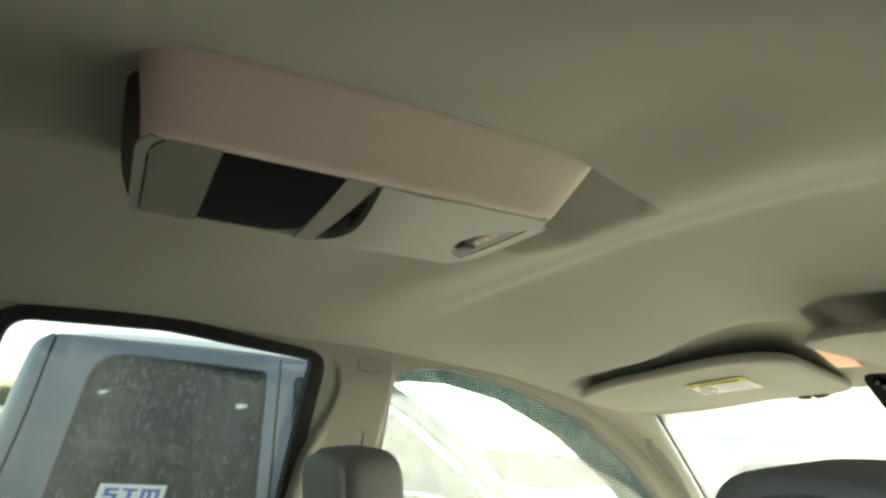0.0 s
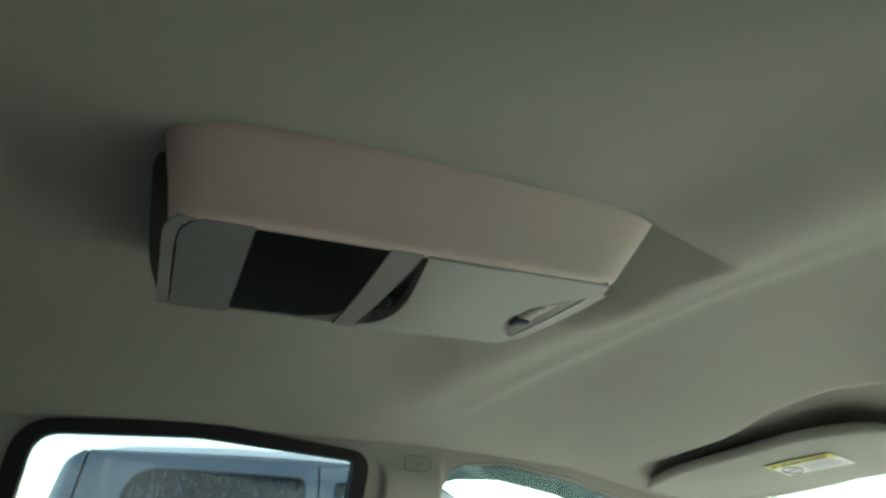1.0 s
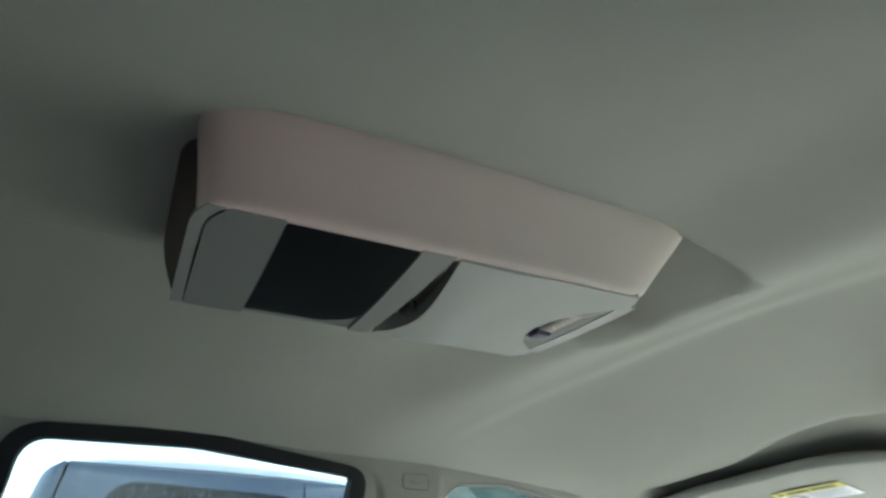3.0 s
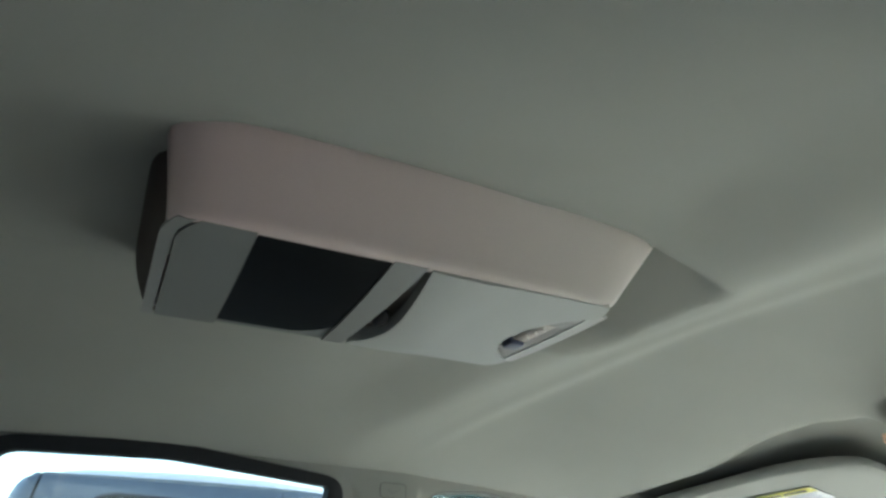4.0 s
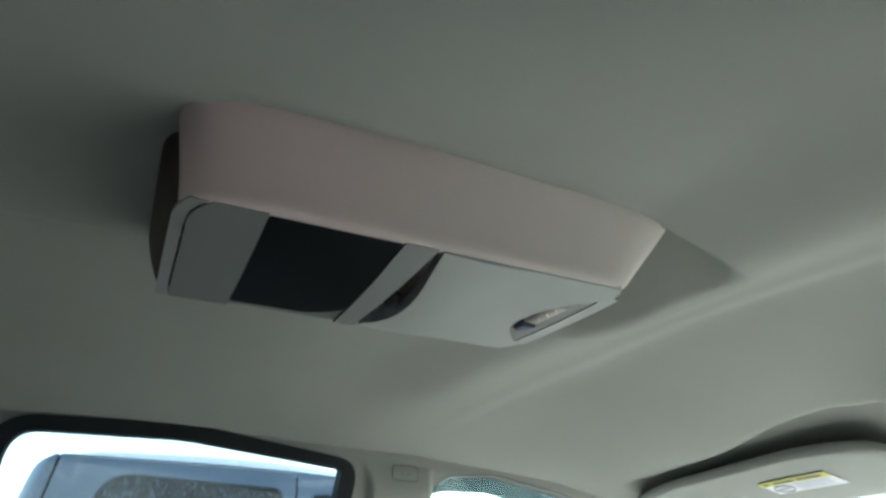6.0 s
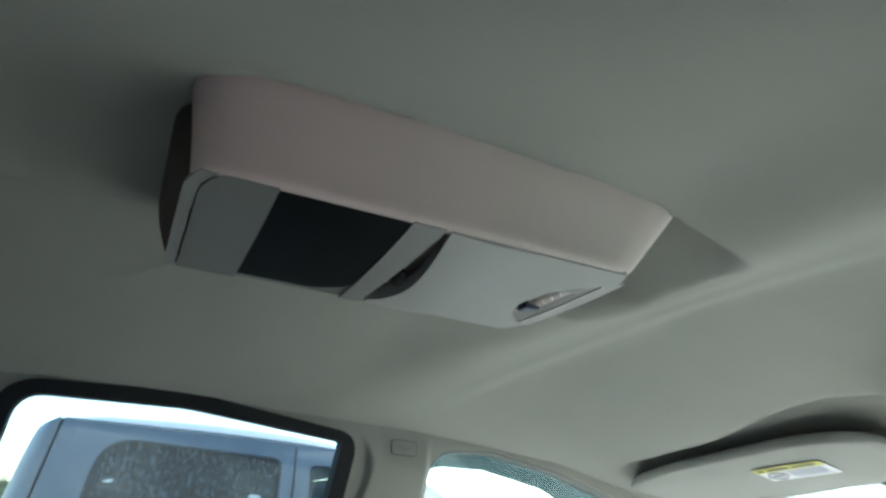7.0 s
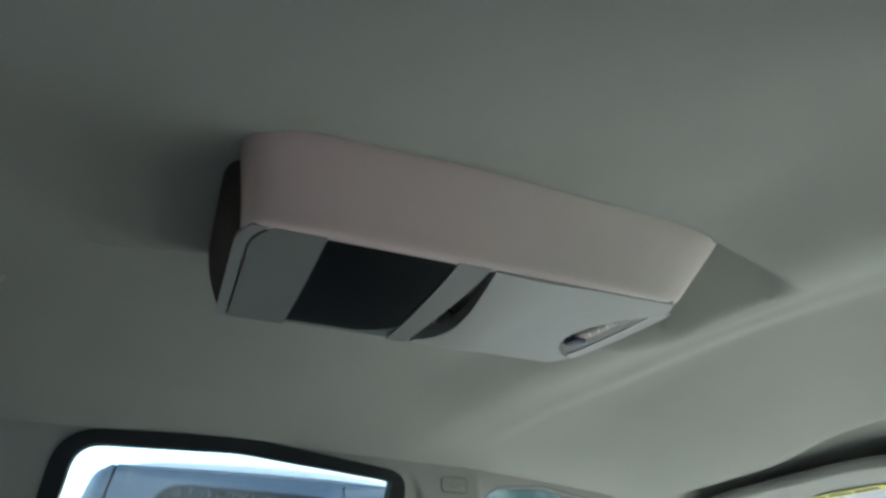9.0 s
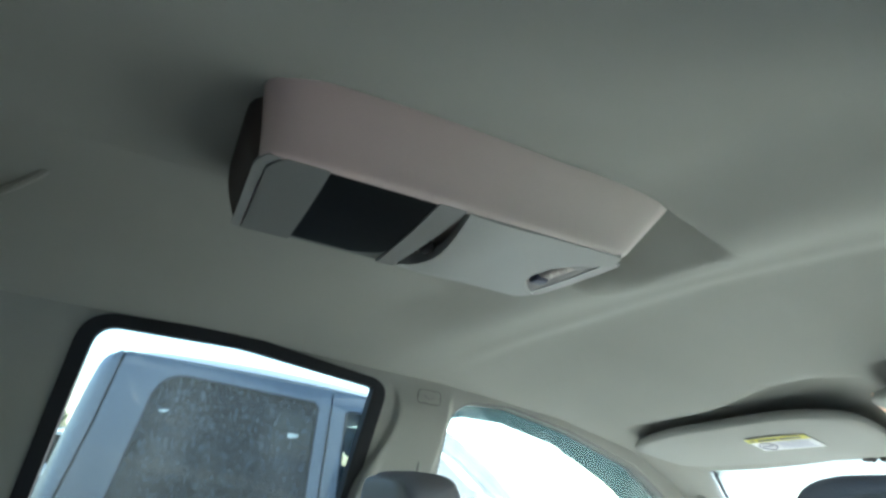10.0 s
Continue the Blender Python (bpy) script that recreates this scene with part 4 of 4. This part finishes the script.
for nm, hole, outer in (
        ("rear_door", T_REAR_WIN, [(-0.325, 0.55), (0.50, 0.55), (0.502, 1.849), (0.25, 1.851), (0.0, 1.848), (-0.246, 1.846), (-0.283, 1.573), (-0.335, 1.30)]),
        ("front_door", T_FRONT_WIN, [(0.508, 0.55), (1.62, 0.55), (1.62, 1.30), (1.31, 1.53), (1.12, 1.68), (0.95, 1.785), (0.75, 1.838), (0.508, 1.849)])):
    bm = bmesh.new()
    frame_panel(bm, hole, [Vector(p) for p in outer], lambda x, z: t_side(z), 0.05, 6)
    d = part(nm, bm, BLUEPAINT, truck)
    bm = bmesh.new()
    frame_panel(bm, offset_loop(hole, -0.007), offset_loop(hole, 0.002), lambda x, z: t_side(z) - 0.001, 0.03)
    part("weatherstrip", bm, mat("grey_weatherstrip", (0.022, 0.024, 0.028), 0.85, spec=0.1) if nm == "rear_door" else BLACK, d)
    bm = bmesh.new()
    pane(bm, hole, lambda x, z: t_side(z) + 0.012)
    part("pane", bm, *((TINTED, d, "dusty dark tinted pane") if nm == "rear_door" else (TRUCKCLEAR, d, "clear pane")))
    bm = bmesh.new()
    hx = -0.22 if nm == "rear_door" else 0.60
    box(bm, hx, hx + 0.16, 1.775, 1.80, 1.10, 1.14, 0.008)
    part("handle", bm, BLACK, d)
# corner panel behind the rear door
bm = bmesh.new()


def corner(u, v):
    z = 0.55 + 1.294 * u
    xs = lin([(0.55, -0.33), (1.30, -0.340), (1.573, -0.288), (1.846, -0.251)], z)
    xb = lin([(0.55, -0.45), (1.20, -0.42), (1.50, -0.374), (1.70, -0.341), (1.78, -0.325), (1.81, -0.316), (1.828, -0.303), (1.839, -0.287), (1.846, -0.270)], z)
    x = xs + (xb - xs) * v
    return (x - 0.004, t_side(z) + 0.10 * v ** 2.6, z)


grid(bm, 90, 10, corner, (0, 0.03, 0))
part("corner_panel", bm, BLUEPAINT, truck)
bm = bmesh.new()
tube(bm, [(x - 0.002, t_side(z) + 0.010, z) for x, z in T_SEAM], 0.009, 8)
part("door_gap", bm, BLACK, truck, "dark door gap")
bm = bmesh.new()
tube(bm, [(0.505, t_side(z) + 0.006, z) for z in (0.56, 1.0, 1.3, 1.55, 1.70, 1.82)], 0.004, 6)
part("door_gap", bm, BLACK, truck)
# roof, with a raised middle and a drip rail
bm = bmesh.new()


def t_roof(u, v):
    x = -0.285 + 1.225 * u
    k = 2 * v - 1
    yn = t_side(1.84)
    y = 2.70 + k * (2.70 - yn)
    edge = lin([(-0.285, 1.828), (-0.27, 1.838), (-0.24, 1.845), (0.0, 1.849), (0.25, 1.852), (0.50, 1.849), (0.70, 1.840), (0.94, 1.785)], x)
    return (x, y, edge + 0.055 * (1 - abs(k) ** 5) * (1 - 0.4 * (2 * u - 1) ** 2) * smoothstep(-0.01, 0.12, u))


grid(bm, 24, 24, t_roof, (0, 0, -0.02))
part("roof", bm, BLUEPAINT, truck)
# rest of the body
bm = bmesh.new()
box(bm, -0.33, 1.60, 3.52, 3.60, 0.55, 1.28, 0.03)
box(bm, -0.33, -0.22, 3.50, 3.56, 1.27, 1.83, 0.01)
box(bm, 0.46, 0.56, 3.50, 3.56, 1.27, 1.83, 0.01)
part("far_side", bm, BLUEPAINT, truck)
bm = bmesh.new()
pane(bm, rounded([(-0.225, 1.27), (0.465, 1.27), (0.465, 1.84), (-0.225, 1.84)], 0.03), lambda x, z: 3.53)
part("far_pane", bm, TINTED, truck, "dark tinted pane")
bm = bmesh.new()
box(bm, -0.42, -0.36, 1.90, 3.5, 0.60, 1.34, 0.02)
part("cab_back", bm, BLUEPAINT, truck)
bm = bmesh.new()
pane(bm, rounded([(1.96, 1.34), (3.44, 1.34), (3.36, 1.74), (2.10, 1.74)], 0.05), lambda x, z: 0.38 - 0.25 * (z - 1.34))
bmesh.ops.transform(bm, matrix=Matrix.Rotation(radians(90), 4, "Z"), verts=bm.verts[:])
part("back_window", bm, TINTED, truck)
bm = bmesh.new()
grid(bm, 8, 16, lambda u, v: (0.945 + 0.72 * u - 0.10 * (2 * v - 1) ** 2, 1.93 - 0.08 * u + (1.54 + 0.16 * u) * v, 1.790 - 0.515 * u - 0.03 * (2 * v - 1) ** 2), (0.004, 0, 0.003))
part("windscreen", bm, TINTED, truck)
bm = bmesh.new()
tube(bm, [(x, t_side(z) + 0.01, z) for x, z in ((0.86, 1.805), (0.96, 1.765), (1.12, 1.670), (1.24, 1.578), (1.36, 1.478), (1.481, 1.365), (1.62, 1.22))], 0.024, 10)
part("pillar", bm, BLUEPAINT, truck)
bm = bmesh.new()
grid(bm, 14, 14, lambda u, v: (1.58 + 1.35 * u, 1.84 + 1.72 * v, 1.26 - 0.10 * u ** 2 - 0.28 * abs(2 * v - 1) ** 6 - 0.55 * max(0, u - 0.9) * 10 * 0.5), (0, 0, -0.03))
part("bonnet", bm, BLUEPAINT, truck)
bm = bmesh.new()
box(bm, 1.62, 2.90, 1.80, 3.60, 0.45, 0.98, 0.06)
part("front_body", bm, BLUEPAINT, truck, smooth=False)
bm = bmesh.new()
box(bm, -2.35, -0.46, 1.78, 1.86, 0.60, 1.30, 0.03)
box(bm, -2.35, -0.46, 3.54, 3.62, 0.60, 1.30, 0.03)
box(bm, -2.37, -2.30, 1.80, 3.60, 0.60, 1.28, 0.02)
box(bm, -2.35, -0.46, 1.84, 3.56, 0.60, 0.70, 0.01)
part("bed", bm, BLUEPAINT, truck, smooth=False)
bm = bmesh.new()
box(bm, -2.3, 2.85, 2.2, 3.2, 0.40, 0.60, 0.02)
part("frame", bm, BLACK, truck)
for wx in (-1.55, 2.15):
    for wy in (1.95, 3.45):
        wheel(truck, wx, wy)
# seats and reflections behind the dusty panes
for nm, c, size in (("rear_seat", (-0.20, 2.7, 1.30), (0.10, 0.75, 0.20)), ("front_seat_back", (0.62, 2.28, 1.28), (0.09, 0.26, 0.30)), ("front_seat_back", (0.62, 3.15, 1.28), (0.09, 0.26, 0.30))):
    bm = bmesh.new()
    pad(bm, c, size, 0.35)
    part(nm, bm, mat("truck_seat_cloth", (0.17, 0.16, 0.15) if nm == "rear_seat" else (0.05, 0.052, 0.055), 0.9), truck, "cloth seat")
bm = bmesh.new()
box(bm, -0.30, 1.6, 1.95, 3.5, 0.70, 0.76)
part("cab_floor", bm, CARPET, truck)
# pale patches on the rear pane, painted in place of glints and reflections
REAR_PANE = [o for o in truck.children_recursive if o.name.startswith("pane") and o.parent.name == "rear_door"][0]
for cx, cz, w, h, lean, seed in ((-0.078, 1.664, 0.017, 0.006, 0.25, 1), (0.377, 1.652, 0.022, 0.011, 0.10, 2)):
    r = random.Random(seed)
    bm = bmesh.new()
    ring = []
    for k in range(14):
        a = 2 * math.pi * k / 14
        q = r.uniform(0.72, 1.1)
        x, z = cx + math.cos(a) * w * q, cz + math.sin(a) * h * q + lean * math.cos(a) * w * q
        ring.append(bm.verts.new((x, t_side(z) + 0.0110, z)))
    bm.faces.new(ring)
    part("smear", bm, GLINTPALE, REAR_PANE, "pale patch painted as a glint on the glass")
# sticker on the rear pane
bm = bmesh.new()
SX0, SX1, SZ0, SZ1 = -0.048, 0.155, 1.318, 1.378


def on_pane(x, z, h):
    return (x, t_side(z) + 0.0105 - h, z)


grid(bm, 8, 4, lambda u, v: on_pane(SX0 + (SX1 - SX0) * u + 0.012 * v, SZ0 + (SZ1 - SZ0) * v, 0.0), (0, 0.001, 0))
stk = part("sticker", bm, LABELWHITE, truck, "white sticker with blue lettering")
for a, b, c, d in ((0.10, 0.30, 0.66, 0.80), (0.10, 0.30, 0.38, 0.52), (0.10, 0.17, 0.38, 0.80), (0.36, 0.58, 0.66, 0.80), (0.44, 0.51, 0.15, 0.80),
                   (0.64, 0.70, 0.15, 0.80), (0.74, 0.80, 0.30, 0.80), (0.86, 0.92, 0.15, 0.80), (0.64, 0.92, 0.66, 0.80), (0.10, 0.30, 0.12, 0.26), (0.23, 0.30, 0.12, 0.52)):
    bm = bmesh.new()
    grid(bm, 2, 2, lambda u, v: on_pane(SX0 + (SX1 - SX0) * (a + (b - a) * u) + 0.012 * (c + (d - c) * v), SZ0 + (SZ1 - SZ0) * (c + (d - c) * v), 0.0015), (0, 0.001, 0))
    part("bar", bm, STICKERBLUE, stk)


# ---- parked cars, building, trees ----
def car(x, y, turn, paint, label):
    """A plain sedan with a glazed cabin, wheels and lamps."""
    c = thing("car", label, "car", (x, y, 0), group="parked cars")
    m = Matrix.Translation((x, y, 0)) @ Matrix.Rotation(radians(turn), 4, "Z")
    side_prof = [(-2.2, 0.45), (-2.25, 0.75), (-2.1, 0.98), (-1.5, 1.02), (1.0, 0.98), (1.9, 0.85), (2.25, 0.68), (2.25, 0.40), (1.9, 0.28), (-1.9, 0.28)]
    def loft(prof, w, inset, name, material, label=""):
        bm = bmesh.new()
        lp = rounded(prof, 0.12, 4)
        ctr = sum(lp, Vector((0, 0))) / len(lp)
        rings = []
        for s, k in ((-1, inset), (-0.92, 1.0), (0.92, 1.0), (1, inset)):
            rings.append([bm.verts.new(m @ Vector((ctr.x + (p.x - ctr.x) * k, s * w, ctr.y + (p.y - ctr.y) * k))) for p in lp])
        for a, b in zip(rings, rings[1:]):
            for i in range(len(lp)):
                bm.faces.new((a[i], a[(i + 1) % len(lp)], b[(i + 1) % len(lp)], b[i]))
        bm.faces.new(rings[0])
        bm.faces.new(rings[-1][::-1])
        return part(name, bm, material, c, label)
    loft(side_prof, 0.9, 0.93, "body", paint)
    loft([(-1.5, 0.98), (-0.95, 1.40), (0.25, 1.42), (1.0, 0.98)], 0.76, 0.86, "cabin", SCREEN, "dark glazed cabin")
    loft([(-0.98, 1.385), (-0.9, 1.44), (0.2, 1.46), (0.30, 1.40)], 0.72, 0.9, "roof", paint)
    for wx in (-1.35, 1.4):
        for wy in (-0.78, 0.78):
            bm = bmesh.new()
            p = m @ Vector((wx, wy, 0.32))
            q = (m.to_3x3() @ Vector((0, 1, 0))) * 0.11
            tube(bm, [p - q, p + q], 0.32, 20)
            part("wheel", bm, TYRE, c)
    for wy in (-0.62, 0.62):
        bm = bmesh.new()
        box(bm, 2.15, 2.262, wy - 0.16, wy + 0.16, 0.62, 0.74, 0.02, 2, m)
        part("headlight", bm, CHROME, c)


car(-2.5, 17.5, 90, DARKPAINT, "dark blue parked car in the next row")
car(0.3, 17.2, 90, WHITEPAINT, "white parked car in the next row")
car(-1.3, 11.8, 180, WHITEPAINT, "white parked car behind the pickup")
car(-5.3, 17.4, 90, WHITEPAINT, "white parked car beside a dark one")
car(5.7, 8.4, 200, WHITEPAINT, "white parked car beyond the pickup")
car(14.0, 8.5, 180, WHITEPAINT, "white parked car ahead across the aisle")
car(14.2, 11.4, 180, DARKPAINT, "dark parked car ahead across the aisle")

# Pale ground added ahead to whiten the view and bounce light in.
bm = bmesh.new()
box(bm, 4.2, 260, -120, 160, -0.02, 0.012, 0.004)
tagged(part("pavement", bm, CONCRETE), "pale concrete yard added ahead to bounce light", "pavement", kind="structure")
shelter = thing("canopy_shelter", "open shelter with a pale blue cloth canopy on posts", "canopy", (29.3, 26, 0))
bm = bmesh.new()
grid(bm, 6, 24, lambda u, v: (28.6 + 1.4 * u, 22.6 + 6.6 * v, 1.98 + 0.50 * u + 0.06 * math.cos(v * 2 * math.pi * 4)), (0, 0, 0.03))
part("canopy", bm, AWNING, shelter, "pale blue cloth canopy")
for y in (22.7, 25.9, 29.1):
    for x, h in ((28.65, 1.97), (29.95, 2.45)):
        bm = bmesh.new()
        tube(bm, [(x, y, 0.01), (x, y, h)], 0.03, 8)
        part("post", bm, WHITEPAINT, shelter)


def tree(x, y, h, seed):
    r = random.Random(seed)
    t = thing("tree", "green leafy tree at the edge of the car park", "tree", (x, y, 0), group="trees")
    bm = bmesh.new()
    tube(bm, [(x, y, 0), (x + 0.05, y, h * 0.25), (x - 0.05, y + 0.05, h * 0.5), (x, y, h * 0.8)], [0.16, 0.13, 0.09, 0.03], 8)
    for k in range(7):
        a = k * 2.4 + r.random()
        z0 = h * (0.3 + 0.06 * k)
        tube(bm, [(x, y, z0), (x + math.cos(a) * h * 0.14, y + math.sin(a) * h * 0.14, z0 + h * 0.12), (x + math.cos(a) * h * 0.24, y + math.sin(a) * h * 0.24, z0 + h * 0.18)], [0.05, 0.035, 0.01], 6)
    part("trunk", bm, BARK, t)
    verts, faces = [], []
    for k in range(2600):
        a, b = r.uniform(0, 2 * math.pi), math.acos(r.uniform(-1, 1))
        lump = 0.72 + 0.28 * math.sin(3 * a + seed) * math.sin(4 * b)
        q = r.random() ** 0.4 * lump
        c = Vector((x + math.cos(a) * math.sin(b) * h * 0.33 * q, y + math.sin(a) * math.sin(b) * h * 0.33 * q, h * 0.66 + math.cos(b) * h * 0.34 * q))
        e = Euler((r.uniform(0, 6), r.uniform(0, 6), 0)).to_matrix()
        s = h * r.uniform(0.014, 0.028)
        i = len(verts)
        verts += [c + e @ Vector(w) for w in ((-s, 0, 0), (0, -s * 0.5, s * 0.1), (s, 0, 0), (0, s * 0.5, s * 0.1))]
        faces.append((i, i + 1, i + 2, i + 3))
    me = bpy.data.meshes.new("crown")
    me.from_pydata(verts, [], faces)
    me.materials.append(LEAF)
    cr = new("crown", me)
    cr.parent, cr.matrix_parent_inverse = t, t.matrix_world.inverted()


for k, (x, y, h) in enumerate(((-5.2, 46, 2.7), (-7.2, 47, 3.0), (-9.6, 46, 3.3), (-3.4, 48, 2.6), (-1, 52, 3.2), (-13, 49, 3.4), (-17, 50, 3.8))):
    tree(x, y, h, k + 3)
